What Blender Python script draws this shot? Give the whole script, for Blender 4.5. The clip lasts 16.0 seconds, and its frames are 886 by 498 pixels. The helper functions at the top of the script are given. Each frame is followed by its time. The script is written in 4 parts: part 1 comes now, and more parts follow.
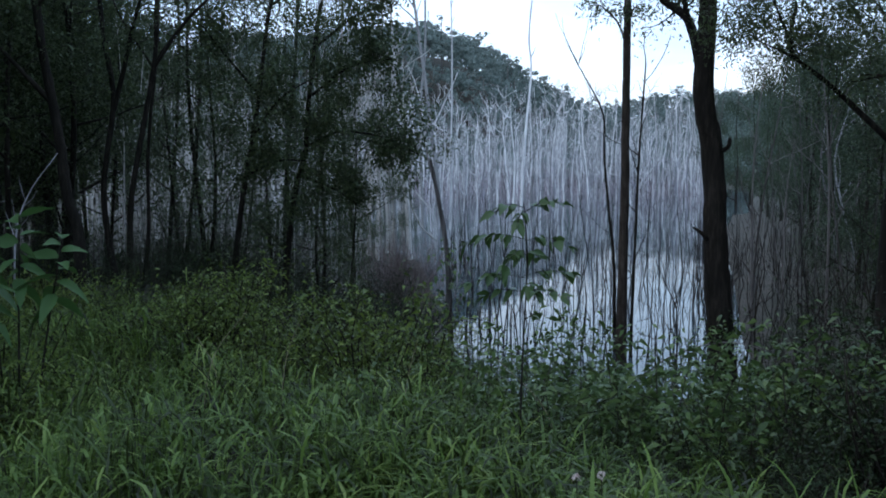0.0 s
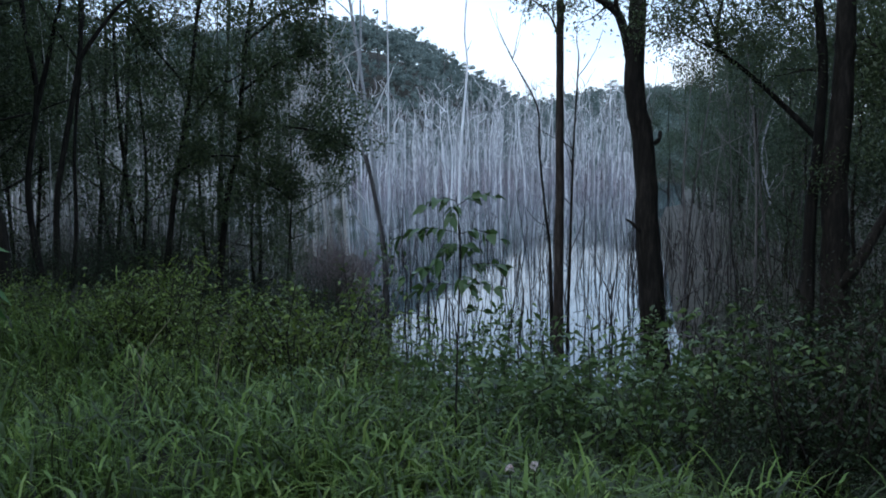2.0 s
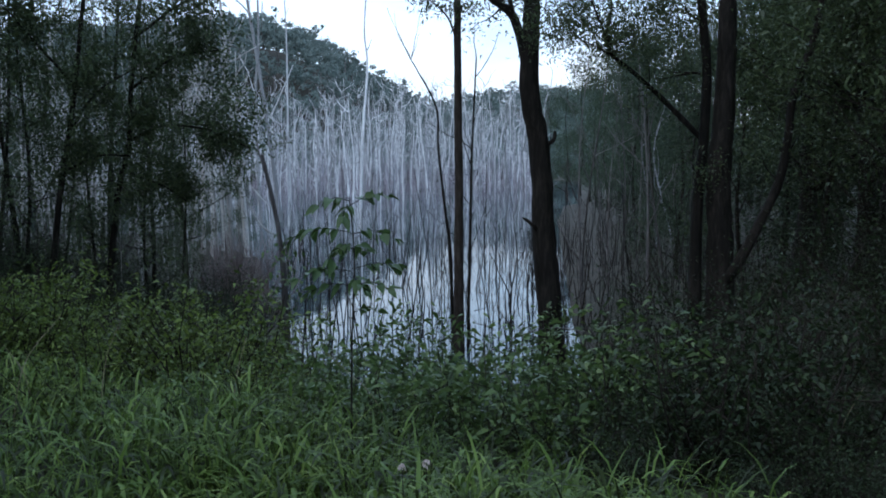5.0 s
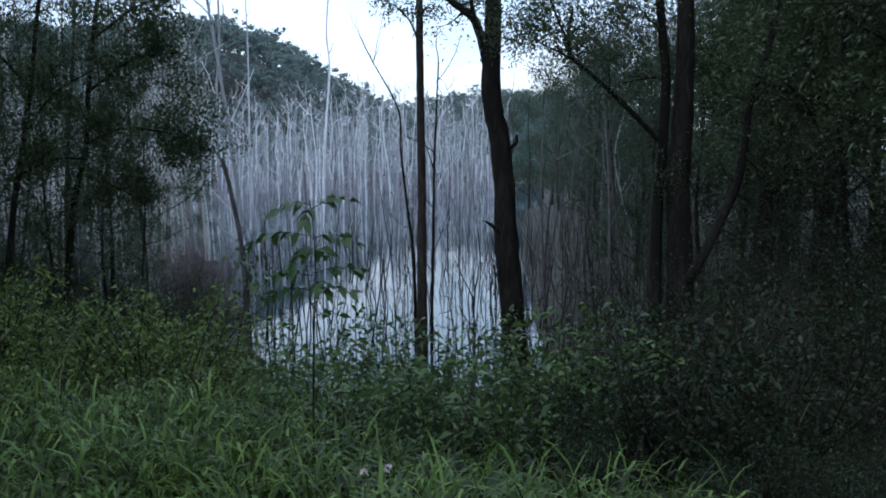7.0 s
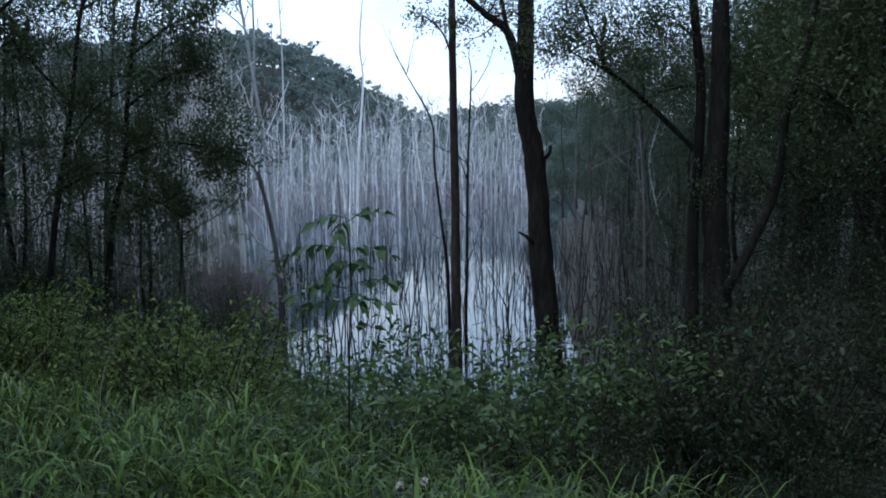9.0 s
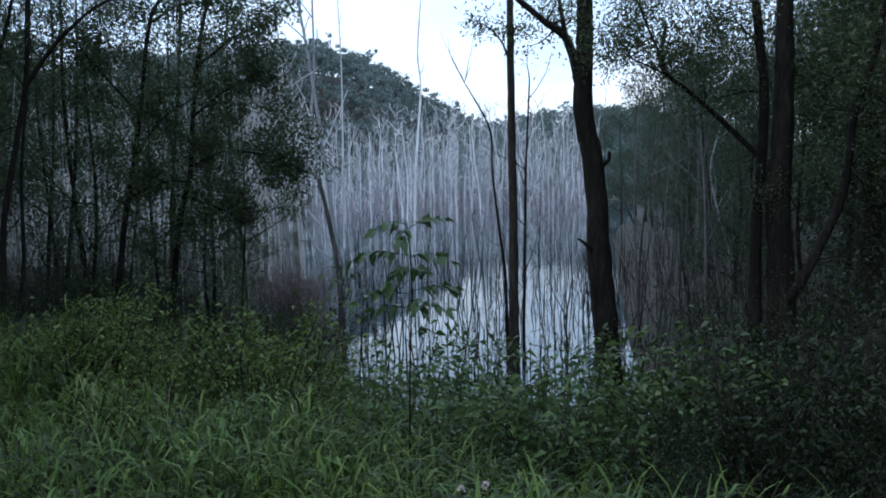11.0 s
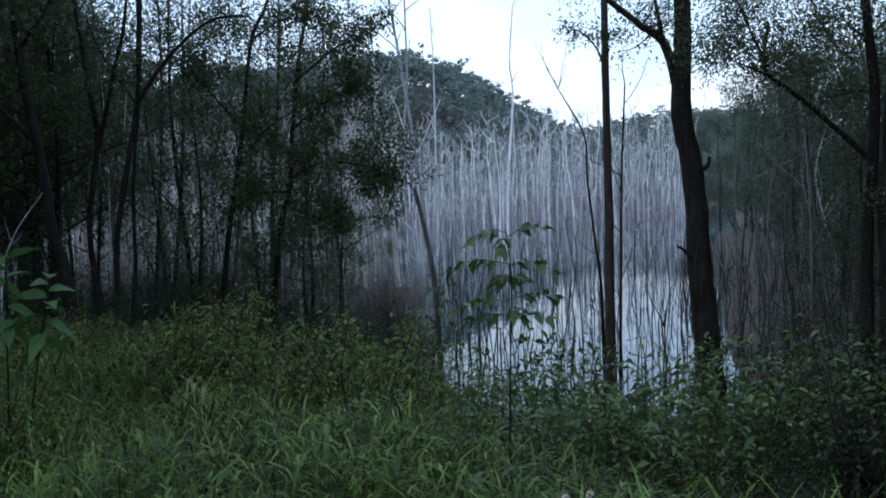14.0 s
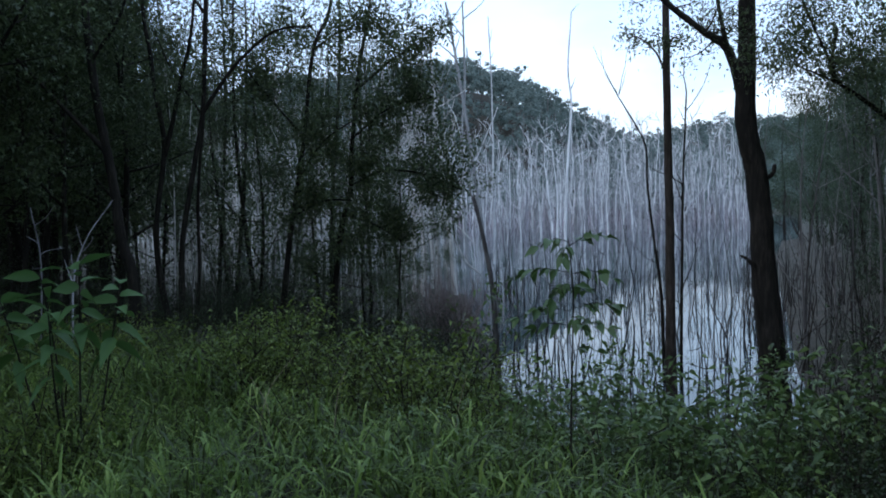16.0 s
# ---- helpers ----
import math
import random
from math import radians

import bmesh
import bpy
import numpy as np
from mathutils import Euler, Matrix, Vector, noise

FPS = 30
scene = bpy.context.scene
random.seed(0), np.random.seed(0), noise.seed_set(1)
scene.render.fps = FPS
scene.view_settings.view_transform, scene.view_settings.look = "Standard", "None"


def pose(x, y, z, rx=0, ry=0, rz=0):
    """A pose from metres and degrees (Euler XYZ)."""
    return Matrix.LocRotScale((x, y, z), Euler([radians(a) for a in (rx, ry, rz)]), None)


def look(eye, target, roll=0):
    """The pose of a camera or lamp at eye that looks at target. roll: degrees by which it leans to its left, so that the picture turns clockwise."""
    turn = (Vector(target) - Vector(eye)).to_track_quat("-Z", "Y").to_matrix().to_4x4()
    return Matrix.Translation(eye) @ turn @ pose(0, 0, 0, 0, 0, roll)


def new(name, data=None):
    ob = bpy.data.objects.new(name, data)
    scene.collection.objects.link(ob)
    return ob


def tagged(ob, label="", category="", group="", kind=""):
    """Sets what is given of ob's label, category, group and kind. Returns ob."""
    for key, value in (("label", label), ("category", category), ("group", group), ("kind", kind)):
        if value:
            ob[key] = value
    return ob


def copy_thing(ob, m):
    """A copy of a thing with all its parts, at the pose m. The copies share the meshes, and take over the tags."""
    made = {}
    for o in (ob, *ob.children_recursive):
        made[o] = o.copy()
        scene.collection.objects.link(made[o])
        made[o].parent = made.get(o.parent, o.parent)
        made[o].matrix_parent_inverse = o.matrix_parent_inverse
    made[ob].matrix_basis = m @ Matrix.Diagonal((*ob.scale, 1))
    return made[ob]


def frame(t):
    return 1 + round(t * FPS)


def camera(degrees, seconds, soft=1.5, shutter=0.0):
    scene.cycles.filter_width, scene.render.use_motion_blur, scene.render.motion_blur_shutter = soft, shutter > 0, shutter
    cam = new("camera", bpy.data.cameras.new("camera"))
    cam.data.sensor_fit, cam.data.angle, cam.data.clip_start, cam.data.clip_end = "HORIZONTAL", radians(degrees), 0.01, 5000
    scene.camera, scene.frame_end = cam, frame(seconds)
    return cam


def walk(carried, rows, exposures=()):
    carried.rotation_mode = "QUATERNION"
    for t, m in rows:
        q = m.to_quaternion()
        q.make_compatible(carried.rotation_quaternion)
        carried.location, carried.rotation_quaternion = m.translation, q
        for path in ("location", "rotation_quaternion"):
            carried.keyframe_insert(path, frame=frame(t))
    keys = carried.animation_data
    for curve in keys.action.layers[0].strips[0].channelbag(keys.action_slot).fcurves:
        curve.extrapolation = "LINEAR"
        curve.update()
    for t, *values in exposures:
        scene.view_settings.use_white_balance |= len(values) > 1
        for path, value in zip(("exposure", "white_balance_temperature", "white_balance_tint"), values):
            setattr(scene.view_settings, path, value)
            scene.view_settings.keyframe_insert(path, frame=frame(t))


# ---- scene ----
cam = camera(54.10, 16.0, soft=1.85)
ROWS = [
    (0, pose(-0.000, 0.000, 5.000, 84.700, 0.000, -0.000)),
    (0.5, pose(0.005, 0.002, 5.002, 84.453, 0.053, -0.883)),
    (1, pose(0.013, 0.007, 5.001, 84.517, 0.248, -1.938)),
    (1.5, pose(0.018, 0.001, 5.000, 84.501, 0.252, -2.956)),
    (2, pose(0.029, 0.006, 4.997, 84.331, 0.401, -4.067)),
    (2.5, pose(0.042, 0.015, 4.994, 84.209, 0.490, -5.180)),
    (3, pose(0.051, 0.017, 4.997, 84.313, 0.582, -6.283)),
    (3.5, pose(0.056, 0.010, 4.997, 84.350, 0.545, -7.302)),
    (4, pose(0.062, 0.005, 4.997, 84.353, 0.496, -8.288)),
    (4.5, pose(0.069, 0.004, 4.998, 84.336, 0.535, -9.404)),
    (5, pose(0.076, 0.002, 4.996, 84.269, 0.409, -10.478)),
    (7.5, pose(0.084, -0.001, 5.000, 84.489, 0.448, -13.001)),
    (8, pose(0.083, -0.001, 5.005, 84.548, 0.586, -12.465)),
    (8.5, pose(0.079, -0.002, 5.005, 84.816, 0.814, -11.763)),
    (9, pose(0.079, -0.000, 5.006, 85.190, 0.900, -10.720)),
    (11.5, pose(0.048, -0.047, 5.009, 85.776, 1.272, -6.090)),
    (12, pose(0.042, -0.049, 5.011, 85.884, 1.449, -5.200)),
    (12.5, pose(0.038, -0.053, 5.011, 86.007, 1.485, -4.325)),
    (13, pose(0.029, -0.059, 5.014, 86.120, 1.418, -3.156)),
    (13.5, pose(0.024, -0.061, 5.011, 86.313, 1.663, -2.073)),
    (14, pose(0.018, -0.058, 5.012, 86.378, 1.830, -0.926)),
    (14.5, pose(0.009, -0.057, 5.012, 86.549, 1.924, 0.064)),
    (15, pose(0.005, -0.065, 5.014, 86.659, 1.867, 1.017)),
    (15.5, pose(-0.000, -0.067, 5.013, 86.781, 1.653, 1.754)),
    (16, pose(-0.007, -0.069, 5.016, 87.008, 1.721, 2.813)),
]
walk(cam, ROWS, exposures=[(0.0, 0.08), (5.0, 0.06), (9.0, 0.04), (16.0, 0.0)])

# ---- sky and sun: an overcast evening ----
SUN_EL, SUN_ROT = radians(58), radians(-105)
world = bpy.data.worlds.new("overcast_sky")
scene.world = world
world.use_nodes = True
wt = world.node_tree
wt.nodes.clear()
w_out = wt.nodes.new("ShaderNodeOutputWorld")
w_bg = wt.nodes.new("ShaderNodeBackground")
w_sky = wt.nodes.new("ShaderNodeTexSky")
w_sky.sky_type = "NISHITA"
w_sky.sun_disc = False
w_sky.sun_elevation, w_sky.sun_rotation = SUN_EL, SUN_ROT
w_scale = wt.nodes.new("ShaderNodeVectorMath")
w_scale.operation = "SCALE"
w_scale.inputs["Scale"].default_value = 0.10
w_coord = wt.nodes.new("ShaderNodeTexCoord")
w_map = wt.nodes.new("ShaderNodeMapping")
w_map.inputs["Scale"].default_value = (1.0, 1.0, 2.6)
w_noise = wt.nodes.new("ShaderNodeTexNoise")
w_noise.inputs["Scale"].default_value = 3.2
w_noise.inputs["Detail"].default_value = 6.0
w_ramp = wt.nodes.new("ShaderNodeValToRGB")
w_ramp.color_ramp.elements[0].position, w_ramp.color_ramp.elements[0].color = 0.36, (0.70, 0.86, 1.06, 1)
w_ramp.color_ramp.elements[1].position, w_ramp.color_ramp.elements[1].color = 0.62, (0.96, 1.08, 1.24, 1)
w_mix = wt.nodes.new("ShaderNodeMix")
w_mix.data_type = "RGBA"
w_mix.inputs["Factor"].default_value = 0.82
wt.links.new(w_sky.outputs["Color"], w_scale.inputs[0])
wt.links.new(w_coord.outputs["Generated"], w_map.inputs["Vector"])
wt.links.new(w_map.outputs["Vector"], w_noise.inputs["Vector"])
wt.links.new(w_noise.outputs["Fac"], w_ramp.inputs["Fac"])
wt.links.new(w_scale.outputs["Vector"], w_mix.inputs["A"])
wt.links.new(w_ramp.outputs["Color"], w_mix.inputs["B"])
w_sep = wt.nodes.new("ShaderNodeSeparateXYZ")
w_high = wt.nodes.new("ShaderNodeMapRange")
w_high.interpolation_type = "SMOOTHSTEP"
w_high.inputs["From Min"].default_value, w_high.inputs["From Max"].default_value = 0.02, 0.30
w_deep = wt.nodes.new("ShaderNodeMix")
w_deep.data_type, w_deep.blend_type = "RGBA", "MULTIPLY"
w_deep.inputs["B"].default_value = (0.78, 0.95, 1.13, 1)
wt.links.new(w_coord.outputs["Generated"], w_sep.inputs["Vector"])
wt.links.new(w_sep.outputs["Z"], w_high.inputs["Value"])
wt.links.new(w_high.outputs["Result"], w_deep.inputs["Factor"])
wt.links.new(w_mix.outputs["Result"], w_deep.inputs["A"])
wt.links.new(w_deep.outputs["Result"], w_bg.inputs["Color"])
w_bg.inputs["Strength"].default_value = 1.42
wt.links.new(w_bg.outputs["Background"], w_out.inputs["Surface"])
sun_data = bpy.data.lights.new("sun", "SUN")
sun_data.energy, sun_data.angle, sun_data.color = 0.65, radians(40), (1.0, 0.96, 0.92)
sun = new("sun", sun_data)
sun.matrix_world = look((math.sin(SUN_ROT) * 40, math.cos(SUN_ROT) * 40, 5 + 40 * math.tan(SUN_EL)), (0, 0, 5))


# ---- materials ----
def material(name):
    m = bpy.data.materials.new(name)
    m.use_nodes = True
    nt = m.node_tree
    return m, nt, nt.nodes["Principled BSDF"]


def ramp_node(nt, stops):
    r = nt.nodes.new("ShaderNodeValToRGB")
    el = r.color_ramp.elements
    while len(el) < len(stops):
        el.new(0.5)
    for e, (p, c) in zip(el, stops):
        e.position, e.color = p, (*c, 1)
    return r


def noise_node(nt, vec, scale, detail=5.0, rough=0.6):
    n = nt.nodes.new("ShaderNodeTexNoise")
    n.inputs["Scale"].default_value, n.inputs["Detail"].default_value, n.inputs["Roughness"].default_value = scale, detail, rough
    nt.links.new(vec, n.inputs["Vector"])
    return n


def mapped(nt, scale, output="Object"):
    c = nt.nodes.new("ShaderNodeTexCoord")
    m = nt.nodes.new("ShaderNodeMapping")
    m.inputs["Scale"].default_value = scale
    nt.links.new(c.outputs[output], m.inputs["Vector"])
    return m.outputs["Vector"]


def bumped(nt, bsdf, height, strength, distance):
    b = nt.nodes.new("ShaderNodeBump")
    b.inputs["Strength"].default_value, b.inputs["Distance"].default_value = strength, distance
    nt.links.new(height, b.inputs["Height"])
    nt.links.new(b.outputs["Normal"], bsdf.inputs["Normal"])


def leaf_material(name, stops, gloss=0.45, through_light=0.3, patch=1.2):
    """Leaves: every leaf its own shade, and patches of the plant lusher or yellower; light passes partly through."""
    m, nt, bsdf = material(name)
    geo = nt.nodes.new("ShaderNodeNewGeometry")
    ramp = ramp_node(nt, stops)
    pos = nt.nodes.new("ShaderNodeTexCoord")
    n = noise_node(nt, pos.outputs["Object"], patch, 3.0)
    mix = nt.nodes.new("ShaderNodeMath")
    mix.operation = "MULTIPLY_ADD"
    mix.inputs[1].default_value = 0.55
    sub = nt.nodes.new("ShaderNodeMath")
    sub.operation = "MULTIPLY"
    sub.inputs[1].default_value = 0.45
    nt.links.new(n.outputs["Fac"], sub.inputs[0])
    nt.links.new(geo.outputs["Random Per Island"], mix.inputs[0])
    nt.links.new(sub.outputs[0], mix.inputs[2])
    nt.links.new(mix.outputs[0], ramp.inputs["Fac"])
    nt.links.new(ramp.outputs["Color"], bsdf.inputs["Base Color"])
    bsdf.inputs["Roughness"].default_value = gloss
    bsdf.inputs["Specular IOR Level"].default_value = 0.35
    tr = nt.nodes.new("ShaderNodeBsdfTranslucent")
    nt.links.new(ramp.outputs["Color"], tr.inputs["Color"])
    ms = nt.nodes.new("ShaderNodeMixShader")
    ms.inputs["Fac"].default_value = through_light
    nt.links.new(bsdf.outputs["BSDF"], ms.inputs[1])
    nt.links.new(tr.outputs["BSDF"], ms.inputs[2])
    nt.links.new(ms.outputs["Shader"], nt.nodes["Material Output"].inputs["Surface"])
    return m


def bark_material(name, dark, mid, light, stretch=(9, 9, 1.6), relief=0.02, gloss=0.9, vary=0.15):
    """Bark: fissures that run up the trunk, blotches at a larger scale."""
    m, nt, bsdf = material(name)
    v = mapped(nt, stretch)
    fine = noise_node(nt, v, 3.0, 8.0, 0.65)
    big = noise_node(nt, mapped(nt, (1.2, 1.2, 0.7)), 1.6, 3.0)
    add = nt.nodes.new("ShaderNodeMath")
    add.operation = "MULTIPLY_ADD"
    add.inputs[1].default_value = 0.6
    half = nt.nodes.new("ShaderNodeMath")
    half.operation = "MULTIPLY"
    half.inputs[1].default_value = 0.4
    nt.links.new(big.outputs["Fac"], half.inputs[0])
    nt.links.new(fine.outputs["Fac"], add.inputs[0])
    nt.links.new(half.outputs[0], add.inputs[2])
    ramp = ramp_node(nt, [(0.34, dark), (0.5, mid), (0.66, light)])
    nt.links.new(add.outputs[0], ramp.inputs["Fac"])
    info, geo = nt.nodes.new("ShaderNodeObjectInfo"), nt.nodes.new("ShaderNodeNewGeometry")
    total = nt.nodes.new("ShaderNodeMath")
    total.operation = "ADD"
    part_of = nt.nodes.new("ShaderNodeMath")
    part_of.operation = "FRACT"
    tone = nt.nodes.new("ShaderNodeMapRange")
    tone.inputs["To Min"].default_value, tone.inputs["To Max"].default_value = 1 - vary, 1 + 0.35 * vary
    scaled = nt.nodes.new("ShaderNodeVectorMath")
    scaled.operation = "SCALE"
    nt.links.new(info.outputs["Random"], total.inputs[0])
    nt.links.new(geo.outputs["Random Per Island"], total.inputs[1])
    nt.links.new(total.outputs[0], part_of.inputs[0])
    nt.links.new(part_of.outputs[0], tone.inputs["Value"])
    nt.links.new(tone.outputs["Result"], scaled.inputs["Scale"])
    nt.links.new(ramp.outputs["Color"], scaled.inputs[0])
    nt.links.new(scaled.outputs["Vector"], bsdf.inputs["Base Color"])
    bsdf.inputs["Roughness"].default_value = gloss
    bsdf.inputs["Specular IOR Level"].default_value = 0.2
    bumped(nt, bsdf, fine.outputs["Fac"], 0.9, relief)
    return m


M_GRASS = leaf_material("grass_blades", [(0.2, (0.018, 0.017, 0.007)), (0.33, (0.036, 0.049, 0.013)), (0.5, (0.086, 0.142, 0.030)), (0.68, (0.150, 0.232, 0.050)), (0.84, (0.27, 0.345, 0.095)), (0.93, (0.40, 0.37, 0.15))], 0.52, 0.34)
M_WEED = leaf_material("weed_leaves", [(0.15, (0.034, 0.048, 0.012)), (0.5, (0.102, 0.148, 0.033)), (0.75, (0.19, 0.25, 0.052)), (0.9, (0.34, 0.36, 0.075))], 0.45, 0.3)
# Darker than real foliage: the deep shade under trees is in the colour.
M_SHRUB = leaf_material("shade_painted_shrub_leaves", [(0.15, (0.009, 0.018, 0.006)), (0.5, (0.019, 0.037, 0.011)), (0.85, (0.046, 0.074, 0.022))], 0.5, 0.15)
M_WEED_DARK = leaf_material("shaded_weed_leaves", [(0.15, (0.030, 0.052, 0.016)), (0.5, (0.075, 0.125, 0.038)), (0.85, (0.155, 0.215, 0.065))], 0.4, 0.25)
# Undergrowth green with the right bank's shade painted into it.
M_SHADE = leaf_material("shade_painted_undergrowth_leaves", [(0.15, (0.009, 0.017, 0.006)), (0.5, (0.019, 0.036, 0.011)), (0.85, (0.048, 0.074, 0.022))], 0.55, 0.18)
M_SAPLING = leaf_material("sapling_leaves", [(0.15, (0.03, 0.06, 0.02)), (0.5, (0.055, 0.10, 0.03)), (0.85, (0.10, 0.15, 0.045))], 0.4, 0.25)
M_BROAD = leaf_material("broad_soft_leaves", [(0.15, (0.026, 0.062, 0.017)), (0.5, (0.052, 0.115, 0.032)), (0.85, (0.11, 0.20, 0.058))], 0.6, 0.25)
M_GUM = leaf_material("tree_leaves", [(0.15, (0.028, 0.044, 0.019)), (0.5, (0.060, 0.087, 0.036)), (0.85, (0.11, 0.143, 0.058))], 0.48, 0.27)
M_LAKESIDE = leaf_material("lakeside_leaves", [(0.15, (0.018, 0.032, 0.017)), (0.5, (0.040, 0.064, 0.034)), (0.85, (0.085, 0.118, 0.06))], 0.5, 0.25)
# Distance haze is painted in: paler and bluer than near gum foliage.
M_HILL = leaf_material("haze_painted_hill_leaves", [(0.1, (0.085, 0.115, 0.105)), (0.5, (0.165, 0.205, 0.19)), (0.9, (0.26, 0.30, 0.265))], 0.8, 0.4, 0.03)
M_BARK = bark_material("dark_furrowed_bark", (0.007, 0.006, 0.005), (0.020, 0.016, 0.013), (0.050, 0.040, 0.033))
M_BARK_RED = bark_material("reddish_brown_bark", (0.020, 0.015, 0.012), (0.052, 0.039, 0.032), (0.11, 0.085, 0.071))
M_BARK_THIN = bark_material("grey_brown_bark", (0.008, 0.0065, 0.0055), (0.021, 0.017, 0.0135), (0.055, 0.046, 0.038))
M_DEAD = bark_material("bleached_dead_wood", (0.43, 0.41, 0.41), (0.72, 0.69, 0.69), (0.84, 0.81, 0.80), (6, 6, 0.8), 0.01, 0.9, 0.72)
M_DEAD_WHITE = bark_material("white_dead_wood", (0.36, 0.33, 0.31), (0.62, 0.58, 0.55), (0.78, 0.74, 0.70), (6, 6, 0.8), 0.01, 0.9, 0.45)
M_DEAD_GREY = bark_material("grey_dead_wood", (0.08, 0.07, 0.068), (0.18, 0.16, 0.155), (0.32, 0.29, 0.28), (6, 6, 0.8), 0.01, 0.9, 0.5)
# Stems against bright water: their silhouette darkness is put into the wood colour.
M_DEAD_DARK = bark_material("silhouette_dark_dead_wood", (0.022, 0.020, 0.020), (0.05, 0.046, 0.046), (0.115, 0.105, 0.105), (6, 6, 0.8), 0.01, 0.9, 0.5)
M_BRUSH = bark_material("grey_dead_stems", (0.22, 0.21, 0.23), (0.38, 0.36, 0.40), (0.55, 0.53, 0.58), (6, 6, 1), 0.01, 0.9, 0.5)
M_PINK = bark_material("pinkish_grey_dead_stems", (0.26, 0.22, 0.24), (0.42, 0.36, 0.39), (0.58, 0.51, 0.54), (6, 6, 1), 0.01, 0.9, 0.5)
M_STRAW = bark_material("dry_straw", (0.14, 0.11, 0.07), (0.26, 0.22, 0.14), (0.38, 0.33, 0.22), (9, 9, 2), 0.002)
M_REDTWIG = bark_material("reddish_twigs", (0.12, 0.085, 0.083), (0.24, 0.175, 0.17), (0.36, 0.28, 0.27), (6, 6, 2), 0.004, 0.9, 0.4)
M_TWIG = bark_material("dry_twigs", (0.012, 0.009, 0.007), (0.028, 0.021, 0.017), (0.06, 0.046, 0.038), (6, 6, 2), 0.004)
M_PETAL = leaf_material("pink_petals", [(0.2, (0.62, 0.48, 0.46)), (0.8, (0.78, 0.66, 0.62))], 0.6, 0.3)


def soil():
    m, nt, bsdf = material("leaf_litter_soil")
    c = nt.nodes.new("ShaderNodeTexCoord")
    a = noise_node(nt, c.outputs["Object"], 14.0, 8.0, 0.7)
    b = noise_node(nt, c.outputs["Object"], 1.9, 6.0, 0.7)
    ramp = ramp_node(nt, [(0.3, (0.015, 0.011, 0.009)), (0.5, (0.046, 0.035, 0.028)), (0.72, (0.12, 0.094, 0.076))])
    green = ramp_node(nt, [(0.38, (0.010, 0.013, 0.006)), (0.52, (0.028, 0.026, 0.015)), (0.68, (0.10, 0.08, 0.066))])
    mix = nt.nodes.new("ShaderNodeMix")
    mix.data_type = "RGBA"
    mix.inputs["Factor"].default_value = 0.55
    nt.links.new(a.outputs["Fac"], ramp.inputs["Fac"])
    nt.links.new(b.outputs["Fac"], green.inputs["Fac"])
    nt.links.new(ramp.outputs["Color"], mix.inputs["A"])
    nt.links.new(green.outputs["Color"], mix.inputs["B"])
    nt.links.new(mix.outputs["Result"], bsdf.inputs["Base Color"])
    bsdf.inputs["Roughness"].default_value = 0.95
    bumped(nt, bsdf, a.outputs["Fac"], 0.8, 0.04)
    return m


def still_water():
    m, nt, bsdf = material("still_water")
    c = nt.nodes.new("ShaderNodeTexCoord")
    a = noise_node(nt, c.outputs["Object"], 1.6, 3.0, 0.5)
    murk = noise_node(nt, c.outputs["Object"], 0.15, 3.0)
    ramp = ramp_node(nt, [(0.35, (0.045, 0.062, 0.072)), (0.7, (0.062, 0.085, 0.098))])
    nt.links.new(murk.outputs["Fac"], ramp.inputs["Fac"])
    nt.links.new(ramp.outputs["Color"], bsdf.inputs["Base Color"])
    bsdf.inputs["Roughness"].default_value = 0.03
    bsdf.inputs["IOR"].default_value = 1.33
    bumped(nt, bsdf, a.outputs["Fac"], 0.12, 0.02)
    return m


M_SOIL, M_WATER = soil(), still_water()


# ---- mesh building ----
def mesh(name, V, F4=None, F3=None, mat=None, smooth=True):
    me = bpy.data.meshes.new(name)
    V = np.asarray(V, np.float32).reshape(-1, 3)
    F4 = np.zeros((0, 4), np.int32) if F4 is None else np.asarray(F4, np.int32).reshape(-1, 4)
    F3 = np.zeros((0, 3), np.int32) if F3 is None else np.asarray(F3, np.int32).reshape(-1, 3)
    me.vertices.add(len(V))
    me.vertices.foreach_set("co", V.ravel())
    loops = np.concatenate([F4.ravel(), F3.ravel()])
    me.loops.add(len(loops))
    me.loops.foreach_set("vertex_index", loops)
    me.polygons.add(len(F4) + len(F3))
    me.polygons.foreach_set("loop_start", np.concatenate([np.arange(len(F4)) * 4, len(F4) * 4 + np.arange(len(F3)) * 3]).astype(np.int32))
    me.polygons.foreach_set("use_smooth", np.full(len(F4) + len(F3), smooth))
    me.update(calc_edges=True)
    me.validate()
    if mat:
        me.materials.append(mat)
    return me


def joined(pieces):
    """Joins (V, F4, F3) pieces into one."""
    V, F4, F3, n = [], [], [], 0
    for v, f4, f3 in pieces:
        V.append(v)
        if f4 is not None and len(f4):
            F4.append(np.asarray(f4) + n)
        if f3 is not None and len(f3):
            F3.append(np.asarray(f3) + n)
        n += len(v)
    return np.concatenate(V), (np.concatenate(F4) if F4 else None), (np.concatenate(F3) if F3 else None)


